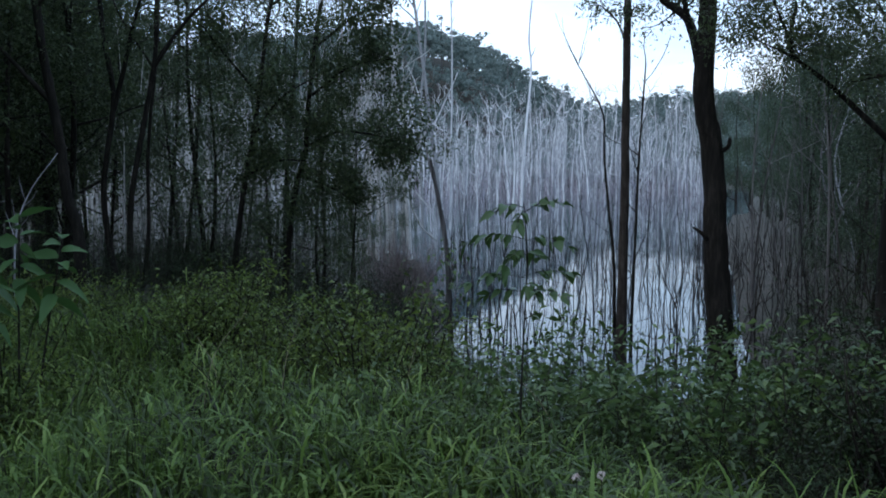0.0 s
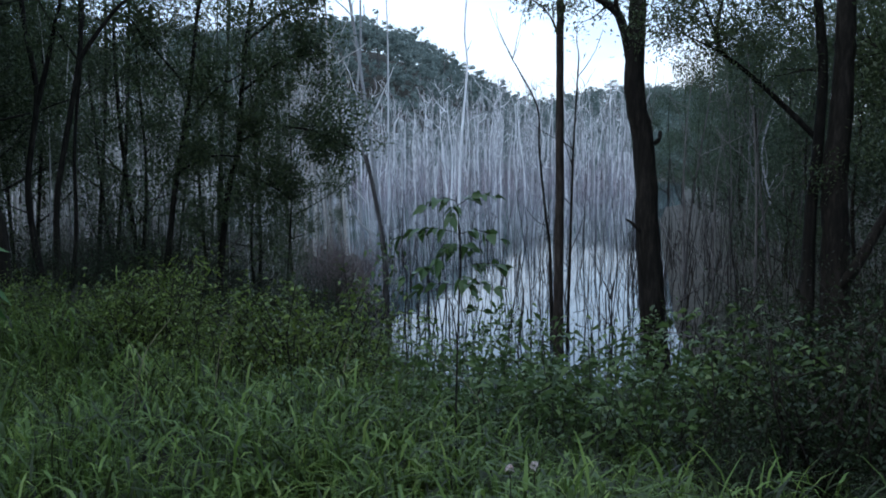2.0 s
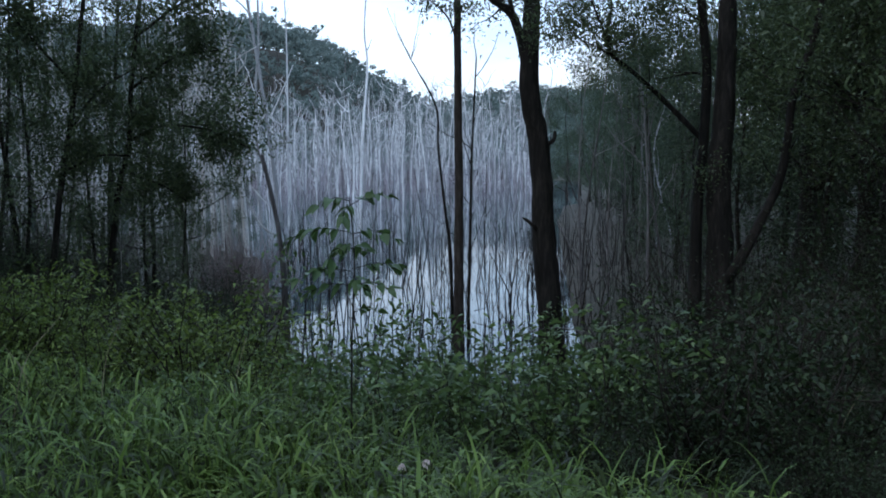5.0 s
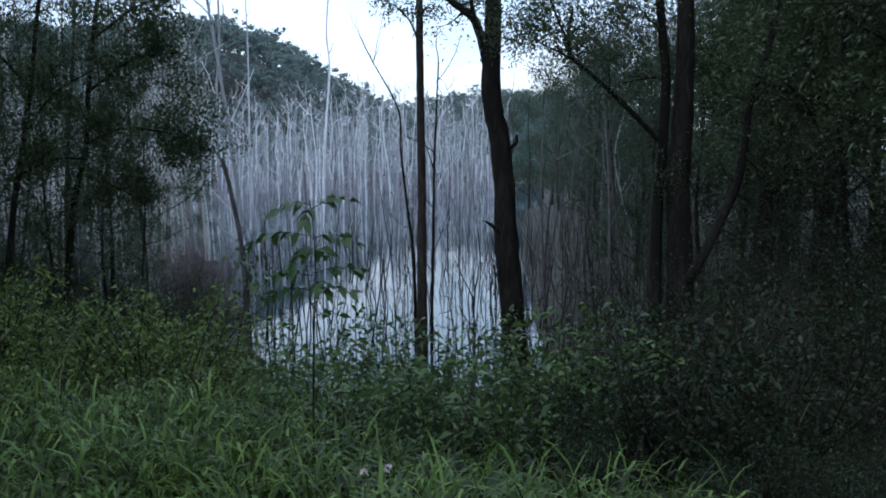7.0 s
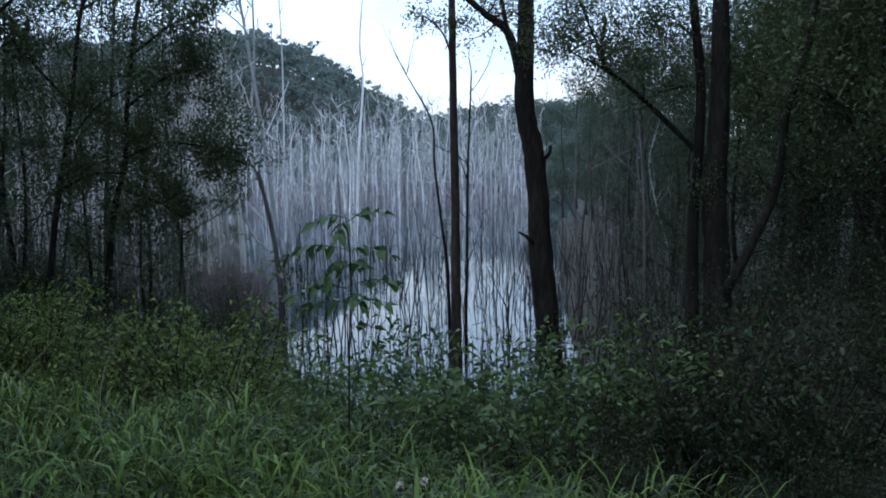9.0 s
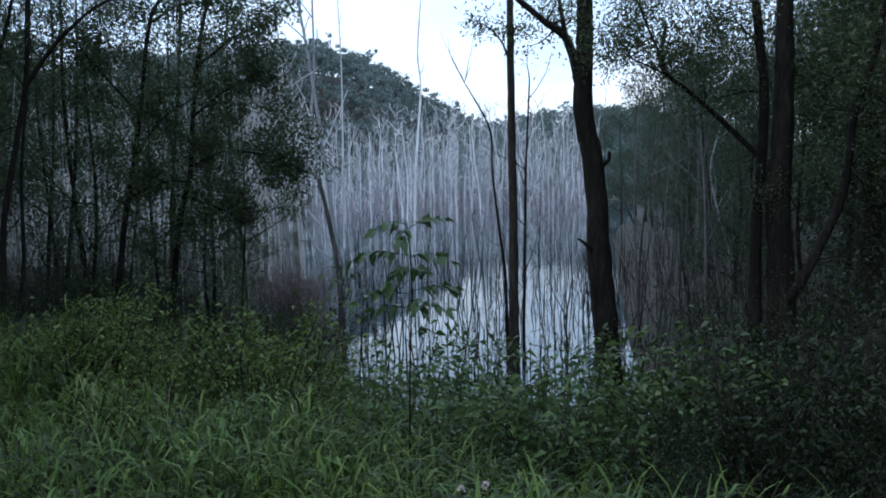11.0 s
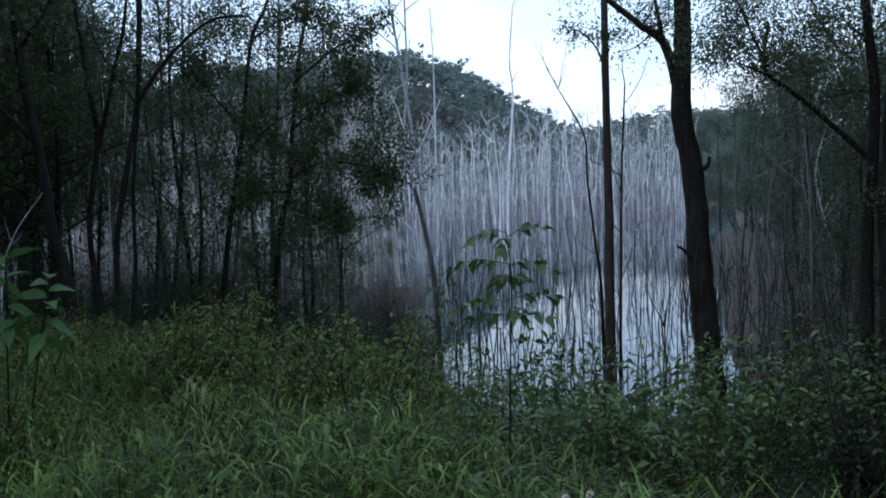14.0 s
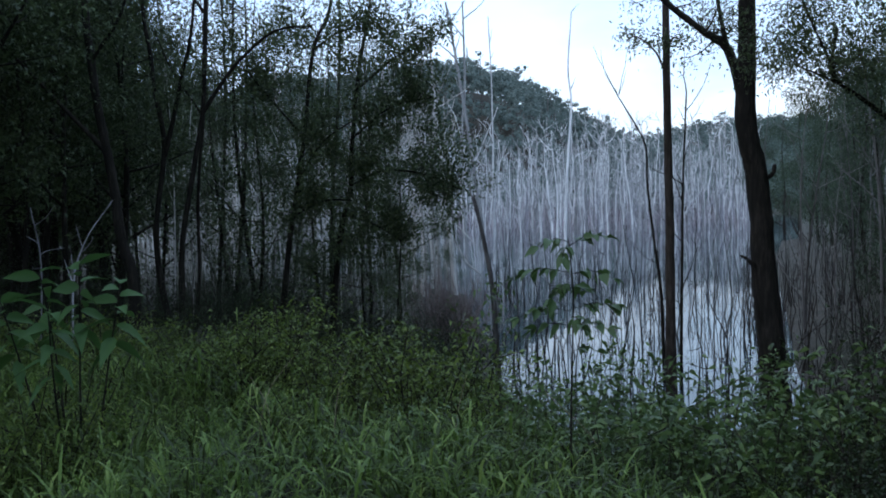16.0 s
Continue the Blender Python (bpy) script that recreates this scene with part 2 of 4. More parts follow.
def smooth_path(points, steps):
    """A soft line through a few points (Catmull-Rom)."""
    P = np.asarray(points, float)
    if len(P) < 3:
        s = np.linspace(0, 1, steps + 1)[:, None]
        return P[0] + (P[-1] - P[0]) * s
    Q = np.vstack([2 * P[0] - P[1], P, 2 * P[-1] - P[-2]])
    out = []
    for i in range(1, len(Q) - 2):
        for s in np.linspace(0, 1, steps, endpoint=False):
            a, b, c, d = Q[i - 1], Q[i], Q[i + 1], Q[i + 2]
            out.append(0.5 * (2 * b + (c - a) * s + (2 * a - 5 * b + 4 * c - d) * s * s + (3 * b - a - 3 * c + d) * s ** 3))
    out.append(P[-1])
    return np.array(out)


def tube(path, r0, r1, sides, rng, rough=0.0, flare=0.0):
    """A tapered round limb along a path, closed at its tip, with an uneven skin and a flared foot."""
    P = np.asarray(path, float)
    n = len(P)
    s = np.linspace(0, 1, n)
    rad = r0 + (r1 - r0) * s ** 0.9 + flare * r0 * np.exp(-s * 14)
    T = np.gradient(P, axis=0)
    T /= np.linalg.norm(T, axis=1)[:, None] + 1e-9
    ref = np.array([0.31, 0.95, 0.05]) if abs(T[0][2]) > 0.7 else np.array([0, 0, 1.0])
    A = np.cross(T, ref)
    A /= np.linalg.norm(A, axis=1)[:, None] + 1e-9
    B = np.cross(T, A)
    ang = np.linspace(0, 2 * math.pi, sides, endpoint=False)
    k = 1 + rough * rng.standard_normal((n, sides))
    V = P[:, None] + (rad[:, None] * k)[:, :, None] * (np.cos(ang)[None, :, None] * A[:, None] + np.sin(ang)[None, :, None] * B[:, None])
    V = V.reshape(-1, 3)
    i, j = np.meshgrid(np.arange(n - 1), np.arange(sides), indexing="ij")
    jj = (j + 1) % sides
    F4 = np.stack([i * sides + j, i * sides + jj, (i + 1) * sides + jj, (i + 1) * sides + j], -1).reshape(-1, 4)
    V = np.vstack([V, P[-1] + T[-1] * rad[-1]])
    top = len(V) - 1
    F3 = np.stack([(n - 1) * sides + np.arange(sides), (n - 1) * sides + (np.arange(sides) + 1) % sides, np.full(sides, top)], -1)
    return V, F4, F3


def unit(v):
    return v / (np.linalg.norm(v, axis=-1, keepdims=True) + 1e-9)


def leaf_set(base, way, length, width, rng, fold=0.25, droop=0.2):
    """Small pointed leaves, folded a little along the midrib: one quad each."""
    n = len(base)
    way = unit(way)
    up = unit(rng.standard_normal((n, 3)) + np.array([0, 0, 0.8]))
    side = unit(np.cross(way, up))
    nor = np.cross(side, way)
    L, W = length.reshape(-1, 1), width.reshape(-1, 1)
    tip = base + way * L - np.array([0, 0, 1]) * L * droop
    mid = base + way * L * 0.45
    V = np.stack([base, mid + side * W / 2 + nor * W * fold, tip, mid - side * W / 2 + nor * W * fold], 1).reshape(-1, 3)
    return V, np.arange(n * 4).reshape(-1, 4), None


def broad_leaf_set(base, way, length, width, rng, droop=0.5, wave=0.06, tilt=0.5):
    """Broad, pointed leaves with a sunken midrib, arched downwards: five stations along the blade."""
    n = len(base)
    way = unit(way)
    side = unit(np.cross(way, np.array([0, 0, 1.0]) + tilt * rng.standard_normal((n, 3))))
    nor = np.cross(side, way)
    st = np.array([0.0, 0.18, 0.42, 0.7, 1.0])
    wd = np.array([0.04, 0.75, 1.0, 0.62, 0.02])
    L, W = length.reshape(-1, 1, 1), width.reshape(-1, 1, 1)
    s = st[None, :, None]
    mid = base[:, None] + way[:, None] * L * s - np.array([0, 0, 1.0]) * L * droop * s ** 2
    off = side[:, None] * W * 0.5 * wd[None, :, None]
    lift = nor[:, None] * W * 0.18 * wd[None, :, None] * (1 + wave * rng.standard_normal((n, 5, 1)))
    V = np.stack([mid + off + lift, mid, mid - off + lift], 2).reshape(-1, 3)
    k = (np.arange(n) * 15)[:, None, None] + (np.arange(4) * 3)[None, :, None]
    a = np.stack([k, k + 1, k + 4, k + 3], -1)
    b = np.stack([k + 1, k + 2, k + 5, k + 4], -1)
    return V, np.concatenate([a.reshape(-1, 4), b.reshape(-1, 4)]), None


def blade_set(base, az, length, width, rise, curl):
    """Grass leaves: tapering strips that rise and arch over."""
    n = len(base)
    st = np.array([0.0, 0.35, 0.7, 1.0])
    wd = np.array([0.7, 1.0, 0.65])
    d = np.stack([np.cos(az), np.sin(az), np.zeros(n)], 1)
    side = np.stack([-np.sin(az), np.cos(az), np.zeros(n)], 1)
    pts, pos = [base], base
    for k in range(1, 4):
        el = rise - curl * st[k - 1] * 1.3
        step = (st[k] - st[k - 1]) * length
        pos = pos + d * (np.cos(el) * step)[:, None] + np.array([0, 0, 1.0]) * (np.sin(el) * step)[:, None]
        pts.append(pos)
    cols = []
    for k in range(3):
        o = side * (width * wd[k] / 2)[:, None]
        cols += [pts[k] + o, pts[k] - o]
    cols.append(pts[3])
    V = np.stack(cols, 1).reshape(-1, 3)
    b = np.arange(n)[:, None] * 7
    F4 = np.concatenate([b + np.array([0, 1, 3, 2]), b + np.array([2, 3, 5, 4])])
    return V, F4, b + np.array([4, 5, 6])


def part(name, piece, mat, parent, label=""):
    ob = new(name, mesh(name, *piece, mat=mat))
    ob.parent = parent
    if label:
        tagged(ob, label)
    return ob


def thing(name, at, label, category, group=""):
    ob = new(name)
    ob.location = at
    ob.empty_display_size = 0.2
    return tagged(ob, label, category, group)


# ---- the lie of the land: lake, bank, hills ----
WATER_Z = 1.8
LAKE = np.array([(0.5, 12.4), (1.6, 10.6), (3.6, 9.5), (4.6, 12), (5.7, 16.5), (7.7, 23), (10.5, 32), (15, 46), (24, 72), (37, 105), (46, 138),
                 (30, 150), (0, 152), (-18, 146), (-24, 120), (-20, 92), (-18, 70), (-17, 52), (-12, 45), (-7.5, 41), (-3.4, 38.5), (-0.7, 30), (0.0, 20.5), (0.1, 16.3)], float)


def shore(x, y):
    """Distance from the lake's shore, negative over the water."""
    x, y = np.asarray(x, float), np.asarray(y, float)
    d = np.full(x.shape, 1e9)
    inside = np.zeros(x.shape, bool)
    for i in range(len(LAKE)):
        (ax, ay), (bx, by) = LAKE[i], LAKE[(i + 1) % len(LAKE)]
        ex, ey = bx - ax, by - ay
        s = np.clip(((x - ax) * ex + (y - ay) * ey) / (ex * ex + ey * ey), 0, 1)
        d = np.minimum(d, np.hypot(x - ax - s * ex, y - ay - s * ey))
        cross = (ay > y) != (by > y)
        inside ^= cross & (x < (bx - ax) * (y - ay) / (by - ay + 1e-12) + ax)
    return np.where(inside, -d, d)


def soft_step(v):
    v = np.clip(v, 0, 1)
    return v * v * (3 - 2 * v)


def bump(x, y, cx, cy, sx, sy):
    return np.exp(-((x - cx) / sx) ** 2 - ((y - cy) / sy) ** 2)


def land(x, y):
    """Height of the ground round the lake."""
    x, y = np.asarray(x, float), np.asarray(y, float)
    d = shore(x, y)
    wide = 6.9 - 3.5 * soft_step((-x - 0.3) / 3.0)
    s = np.clip(d / wide, 0, 1)
    near = (3.42 - WATER_Z) * (1 - (1 - s) ** 1.25 * (1 - 0.25 * s * (1 - s)))
    near = near * (1 - 0.75 * soft_step((y - 11.5) / 5) * soft_step((3.5 - x) / 2))
    near = near * (1 - 0.6 * soft_step((y - 11) / 6) * soft_step((x - 3.5) / 2.5))
    bank = WATER_Z + np.where(d < 0, np.maximum(d * 0.25, -1.4), np.where(y < 60, near, 1.6 * soft_step(d / 40)))
    right = 0.14 * np.clip(d - 6, 0, 40) * soft_step((x - 6) / 6) * soft_step((d - 5) / 8) * (1 - soft_step((y - 45) / 40))
    hill = 29.4 * bump(x, y, -2, 265, 38, 95) + 29.0 * bump(x, y, -75, 255, 52, 110) + 30 * bump(x, y, -190, 240, 80, 120) + 23.8 * bump(x, y, 98, 390, 60, 90) + 12 * bump(x, y, 150, 300, 60, 90)
    hill = hill * soft_step((d - 2) / 60) * (y > 0)
    rough = 0.06 * np.sin(x * 1.7 + 0.6 * y) * np.cos(y * 1.3 - 0.4 * x) * soft_step((d - 1) / 3)
    return bank + right + hill + rough


def z_at(x, y):
    return float(land(np.array([x]), np.array([y]))[0])


def build_ground():
    rings = np.concatenate([np.linspace(0.4, 20, 70), np.geomspace(20.6, 3000, 90)])
    az = np.linspace(0, 2 * math.pi, 240, endpoint=False)
    R, A = np.meshgrid(rings, az, indexing="ij")
    X, Y = R * np.sin(A), R * np.cos(A)
    Z = land(X, Y)
    V = np.stack([X, Y, Z], -1).reshape(-1, 3)
    n, m = R.shape
    i, j = np.meshgrid(np.arange(n - 1), np.arange(m), indexing="ij")
    jj = (j + 1) % m
    F4 = np.stack([i * m + j, (i + 1) * m + j, (i + 1) * m + jj, i * m + jj], -1).reshape(-1, 4)
    V = np.vstack([V, [0, 0, z_at(0, 0)]])
    F3 = np.stack([np.arange(m), (np.arange(m) + 1) % m, np.full(m, n * m)], -1)
    ob = new("ground", mesh("ground", V, F4, F3, M_SOIL))
    tagged(ob, "dark soil bank with brown leaf litter and forested hills", "ground", kind="structure")


def build_water():
    k = 60
    g = np.linspace(-75, 75, k)
    X, Y = np.meshgrid(g, g + 82, indexing="ij")
    V = np.stack([X, Y, np.full_like(X, WATER_Z)], -1).reshape(-1, 3)
    i, j = np.meshgrid(np.arange(k - 1), np.arange(k - 1), indexing="ij")
    F4 = np.stack([i * k + j, (i + 1) * k + j, (i + 1) * k + j + 1, i * k + j + 1], -1).reshape(-1, 4)
    ob = new("water", mesh("water", V, F4, None, M_WATER))
    tagged(ob, "still grey lake water mirroring sky and dead trees", "water", kind="structure")


build_ground()
build_water()


# ---- plants ----
def branch_path(start, az, el, length, rng, up=0.35, wig=0.06, n=6):
    """A limb that leaves at an angle and turns upward."""
    d = np.array([math.cos(az) * math.cos(el), math.sin(az) * math.cos(el), math.sin(el)])
    pts, p = [np.array(start, float)], np.array(start, float)
    for k in range(n):
        d = unit(d + np.array([0, 0, up / n]) + wig * rng.standard_normal(3))
        p = p + d * length / n
        pts.append(p)
    return np.array(pts)


def leaf_cloud(points, per, spread, length, width, rng, droop=0.25):
    """Leaves in loose tufts round the ends of twigs."""
    P = np.repeat(np.asarray(points), per, axis=0)
    P = P + rng.standard_normal(P.shape) * spread
    n = len(P)
    way = rng.standard_normal((n, 3)) + np.array([0, 0, 0.1])
    return leaf_set(P, way, length * rng.uniform(0.6, 1.3, n), width * rng.uniform(0.7, 1.2, n), rng, 0.15, droop)


def twigs_of(limbs, rng, count, length, start=0.35):
    """Thin twigs off the limbs, and the points along them that carry leaves."""
    tubes, ends = [], []
    for path, r in limbs:
        for _ in range(count):
            k = int(rng.integers(int(len(path) * start), len(path)))
            az, el = rng.uniform(0, 2 * math.pi), rng.uniform(-0.2, 0.9)
            tw = branch_path(path[k], az, el, length * rng.uniform(0.5, 1.2), rng, 0.1, 0.18, 4)
            tubes.append(tube(tw, max(r * 0.25, 0.004), 0.002, 3, rng))
            ends += [tw[2], tw[3], tw[4]]
    return tubes, np.array(ends)


def living_tree(name, label, group, height, radius, crown_from, reach, limbs, seed, bark, per=26, leaf=0.085, spread=0.16, path=None, twigs=7, foliage=M_GUM):
    rng = np.random.default_rng(seed)
    t = thing(name, (0, 0, 0), label, "tree", group)
    if path is None:
        lean = rng.uniform(-0.06, 0.06, 2)
        z = np.linspace(-0.3, height, 9)
        path = np.stack([lean[0] * z + 0.012 * height * np.sin(z * 0.9 + rng.uniform(0, 6)), lean[1] * z + 0.012 * height * np.sin(z * 0.7 + rng.uniform(0, 6)), z], 1)
    trunk = smooth_path(path, 4)
    part("trunk", tube(trunk, radius, radius * 0.18, 10, rng, 0.05, 0.5), bark, t)
    made = []
    for i in range(limbs):
        h = crown_from + (0.97 - crown_from) * (i + rng.uniform(0, 0.8)) / limbs
        k = min(int(h * (len(trunk) - 1)), len(trunk) - 2)
        az = i * 2.4 + rng.uniform(-0.5, 0.5)
        L = reach * (1.1 - 0.65 * (h - crown_from) / (1 - crown_from)) * rng.uniform(0.7, 1.15)
        r = radius * (1 - 0.8 * h) * 0.5
        bp = branch_path(trunk[k], az, rng.uniform(0.1, 0.8), L, rng)
        part("limb", tube(bp, r, r * 0.25, 6, rng, 0.04), bark, t)
        made.append((bp, r))
    tubes, ends = twigs_of(made, rng, twigs, reach * 0.45)
    tagged(part("twig_spray", joined(tubes), bark, t), kind="stuff")
    tagged(part("crown", leaf_cloud(ends, per, spread, leaf, leaf * 0.38, rng), foliage, t), kind="stuff")
    return t


def dead_tree(seed, height, radius, branches, mat, group, label, name="dead_tree", single=3):
    rng = np.random.default_rng(seed)
    t = thing(name, (0, 0, 0), label, "dead tree", group)
    z = np.linspace(-1.2, height, 8)
    lean = rng.normal(0, 0.04, 2)
    path = np.stack([lean[0] * z + 0.11 * np.sin(z * 0.8 + rng.uniform(0, 6)), lean[1] * z + 0.11 * np.sin(z * 0.6 + rng.uniform(0, 6)), z], 1)
    trunk = smooth_path(path, 2)
    part("trunk", tube(trunk, radius, radius * 0.15, 5, rng, 0.05), mat, t)
    rest = []
    for i in range(branches):
        h = rng.uniform(0.35, 0.97)
        k = int(h * (len(trunk) - 1))
        bp = branch_path(trunk[k], rng.uniform(0, 6.28), rng.uniform(0.5, 1.2), height * rng.uniform(0.10, 0.28) * (1.25 - h * 0.5), rng, 0.5, 0.16, 4)
        r = radius * (1 - 0.8 * h) * 0.6
        tw = [tube(bp, r, r * 0.3, 3, rng)]
        for q in range(3):
            sp = branch_path(bp[int(rng.integers(1, 4))], rng.uniform(0, 6.28), rng.uniform(0.4, 1.2), height * 0.06, rng, 0.4, 0.15, 3)
            tw.append(tube(sp, r * 0.45, r * 0.2, 3, rng))
        if i < single:
            part("branch", joined(tw), mat, t)
        else:
            rest += tw
    if rest:
        tagged(part("twig_spray", joined(rest), mat, t), kind="stuff")
    return t


def place(x, y, turn=0.0, size=1.0, tall=1.0, sink=0.0, tilt=0.0):
    return pose(x, y, max(z_at(x, y), WATER_Z - 0.5) - sink, tilt, 0, turn) @ Matrix.Diagonal((size, size, size * tall, 1))


def scatter(models, spots, seed, lo=0.8, hi=1.2, sink=0.02, tilt=0.0):
    """The models stand at the first spots; the rest are copies. A spot may name its own size."""
    rng = np.random.default_rng(seed)
    for i, (x, y, *own) in enumerate(spots):
        size = rng.uniform(lo, hi)
        m = place(x, y, rng.uniform(0, 360), own[0] if own else size, rng.uniform(0.9, 1.1), sink, rng.uniform(-tilt, tilt))
        model = models[i % len(models)]
        if i < len(models):
            model.matrix_basis = m
            model.scale = m.to_scale()
        else:
            model_scale = model.scale.copy()
            copy_thing(model, m @ Matrix.Diagonal((1 / model_scale[0], 1 / model_scale[1], 1 / model_scale[2], 1)))


# ---- the drowned stand of dead trees ----
def stand_spot(rng, lo, hi, left=-0.40, right=0.31, power=1.0):
    """A place in the lake, thinner towards the shaded left-hand arm."""
    while True:
        y = lo + (hi - lo) * rng.random() ** power
        x = rng.uniform(left, right) * y
        if shore(x, y) < 1.0 and (x > -0.14 * y or rng.random() < 0.35):
            return x, y


def bare_stems(name, label, count, spot, tall, radius, lean, mat, seed, forked=0.4):
    """Thin leafless stems standing in mud or shallow water, too many to count."""
    rng = np.random.default_rng(seed)
    stems = []
    while len(stems) < count:
        x, y = spot(rng)
        h = rng.uniform(*tall) * rng.uniform(0.5, 1.0) * (0.7 + y / 120)
        off, z0 = rng.normal(0, lean, 2), max(z_at(x, y), WATER_Z - 0.5)
        z = np.array([-0.3, h * 0.4, h * 0.75, h])
        line = np.stack([x + off[0] * z, y + off[1] * z, z0 + z], 1) + rng.normal(0, 0.03 * h ** 0.5, (4, 3))
        r = rng.uniform(*radius)
        stems.append(tube(line, r, r * 0.35, 3, rng))
        if rng.random() < forked:
            stems.append(tube(branch_path(line[int(rng.integers(1, 3))], rng.uniform(0, 6.28), rng.uniform(0.3, 1.2), h * rng.uniform(0.25, 0.5), rng, 0.3, 0.25, 4), r * 0.6, r * 0.25, 3, rng))
    ob = new(name, mesh(name, *joined(stems), mat=mat))
    tagged(ob, label, "dead brush", kind="stuff")


def dead_stand():
    rng = np.random.default_rng(11)
    grey = [dead_tree(100 + i, 10.0, rng.uniform(0.075, 0.13), 13, M_DEAD, "drowned dead trees", "bleached grey dead tree standing in the lake") for i in range(12)]
    spots = []
    while len(spots) < 84:
        x, y = stand_spot(rng, 62, 112)
        if x > -0.12 * y or rng.random() < 0.45:
            spots.append((x, y, (3.2 + y * rng.uniform(0.03, 0.082)) / 10.0))
    scatter(grey, spots, 12, 0.72, 1.22, 0.0, 2.5)
    rest = []
    for _ in range(330):
        x, y = stand_spot(rng, 84, 146)
        h = 3.2 + y * (0.015 + 0.071 * rng.random() ** 0.8)
        lean = rng.normal(0, 0.035, 2)
        r = rng.uniform(0.07, 0.16)
        z = np.linspace(-1, h, 7)
        line = np.stack([x + lean[0] * z + 0.12 * np.sin(z * 0.8 + rng.uniform(0, 6)), y + lean[1] * z, WATER_Z + z], 1) + rng.normal(0, 0.09, (7, 3))
        rest.append(tube(line, r, r * 0.15, 4, rng))
        for _ in range(8):
            k = int(rng.integers(2, 7))
            fork = branch_path(line[k], rng.uniform(0, 6.28), rng.uniform(0.3, 1.1), h * rng.uniform(0.08, 0.28), rng, 0.8, 0.25, 4)
            rest.append(tube(fork, r * rng.uniform(0.25, 0.5), r * 0.14, 3, rng))
            rest.append(tube(branch_path(fork[2], rng.uniform(0, 6.28), rng.uniform(0.2, 1.2), h * 0.09, rng, 0.4, 0.25, 3), r * 0.22, r * 0.1, 3, rng))
    ob = new("dead_tree_stand", mesh("dead_tree_stand", *joined(rest), mat=M_DEAD))
    tagged(ob, "dense stand of bleached dead trees in the lake", "dead trees", kind="stuff")
    bare_stems("dead_brush", "tangled thin pinkish-grey dead stems rising from the shallows", 2600, lambda g: stand_spot(g, 78, 140), (1.2, 3.8), (0.02, 0.045), 0.25, M_PINK, 121)
    bare_stems("drowned_stems", "thin dark drowned stems standing in shallow water", 430, lambda g: stand_spot(g, 11, 36, 0.0, 0.34), (0.7, 3.0), (0.009, 0.026), 0.09, M_DEAD_DARK, 122)

    def bank_spot(g):
        while True:
            y = g.uniform(10, 32)
            x = g.uniform(0.30, 0.62) * y
            if -4 < shore(x, y) < 5:
                return x, y

    bare_stems("bank_brush", "tangle of thin dark dead stems along the bank", 520, bank_spot, (0.5, 3.0), (0.006, 0.016), 0.2, M_BARK_THIN, 123)
    white = [dead_tree(140 + i, rng.uniform(9.0, 11.0), rng.uniform(0.075, 0.13), 8, M_DEAD_WHITE, "white dead trunks", "tall white dead trunk at the lake edge") for i in range(6)]
    spots = [(-2.7, 31), (-2.35, 31.6), (-3.4, 33), (-4.2, 30.5), (-1.8, 30), (-2.1, 28.3), (-1.4, 33), (-1.1, 30), (-3.1, 29), (-1.6, 27.5), (-2.5, 27)]
    while len(spots) < 96:
        y = rng.uniform(25, 48)
        x = rng.uniform(-0.42, -0.05) * y
        if shore(x, y) < 9:
            spots.append((x, y, rng.uniform(0.5, 0.85) * (0.55 + y / 90)))
    scatter(white, spots, 13, 0.75, 1.0, 0.0)
    slender = [dead_tree(150 + i, rng.uniform(5.5, 7.5), rng.uniform(0.025, 0.045), 6, M_DEAD_WHITE, "white dead trunks", "slender pale dead trunk among the dark thicket") for i in range(4)]
    spots = []
    while len(spots) < 34:
        y = rng.uniform(15, 26)
        x = rng.uniform(-0.42, -0.08) * y
        if shore(x, y) > 0.3:
            spots.append((x, y))
    scatter(slender, spots, 15, 0.75, 1.1, 0.0, 3)
    pale = [dead_tree(170 + i, rng.uniform(4.5, 6.5), rng.uniform(0.028, 0.045), 9, M_DEAD_GREY, "grey dead trees of the bank", "greyish bare dead tree with tangled branches on the bank") for i in range(5)]
    spots = []
    while len(spots) < 24:
        y = rng.uniform(13, 34)
        x = rng.uniform(0.30, 0.56) * y
        if -5 < shore(x, y) < 6:
            spots.append((x, y))
    scatter(pale, spots, 16, 0.7, 1.1, 0.0, 7)
    dark = [dead_tree(160 + i, rng.uniform(3.0, 5.2), rng.uniform(0.02, 0.045), 7, M_DEAD_DARK, "dark dead saplings", "thin dark dead sapling standing in shallow water", "dead_sapling", 1) for i in range(6)]
    spots = []
    while len(spots) < 165:
        y = rng.uniform(11.5, 36)
        x = rng.uniform(0.01, 0.56) * y
        if -16 < shore(x, y) < 5:
            spots.append((x, y, rng.uniform(0.3, 0.85) * (0.45 + y / 50)))
    scatter(dark, spots, 14, 0.75, 1.2, 0.0)
    middle = [dead_tree(180 + i, rng.uniform(6.0, 8.0), rng.uniform(0.035, 0.07), 9, M_BRUSH, "grey dead trees in the water", "slim grey-brown dead tree standing in open water") for i in range(5)]
    spots = []
    while len(spots) < 40:
        x, y = stand_spot(rng, 34, 78, -0.02, 0.31)
        spots.append((x, y, rng.uniform(0.5, 0.8) * (0.55 + y / 75)))
    scatter(middle, spots, 17, 0.75, 1.1, 0.0, 3)


dead_stand()


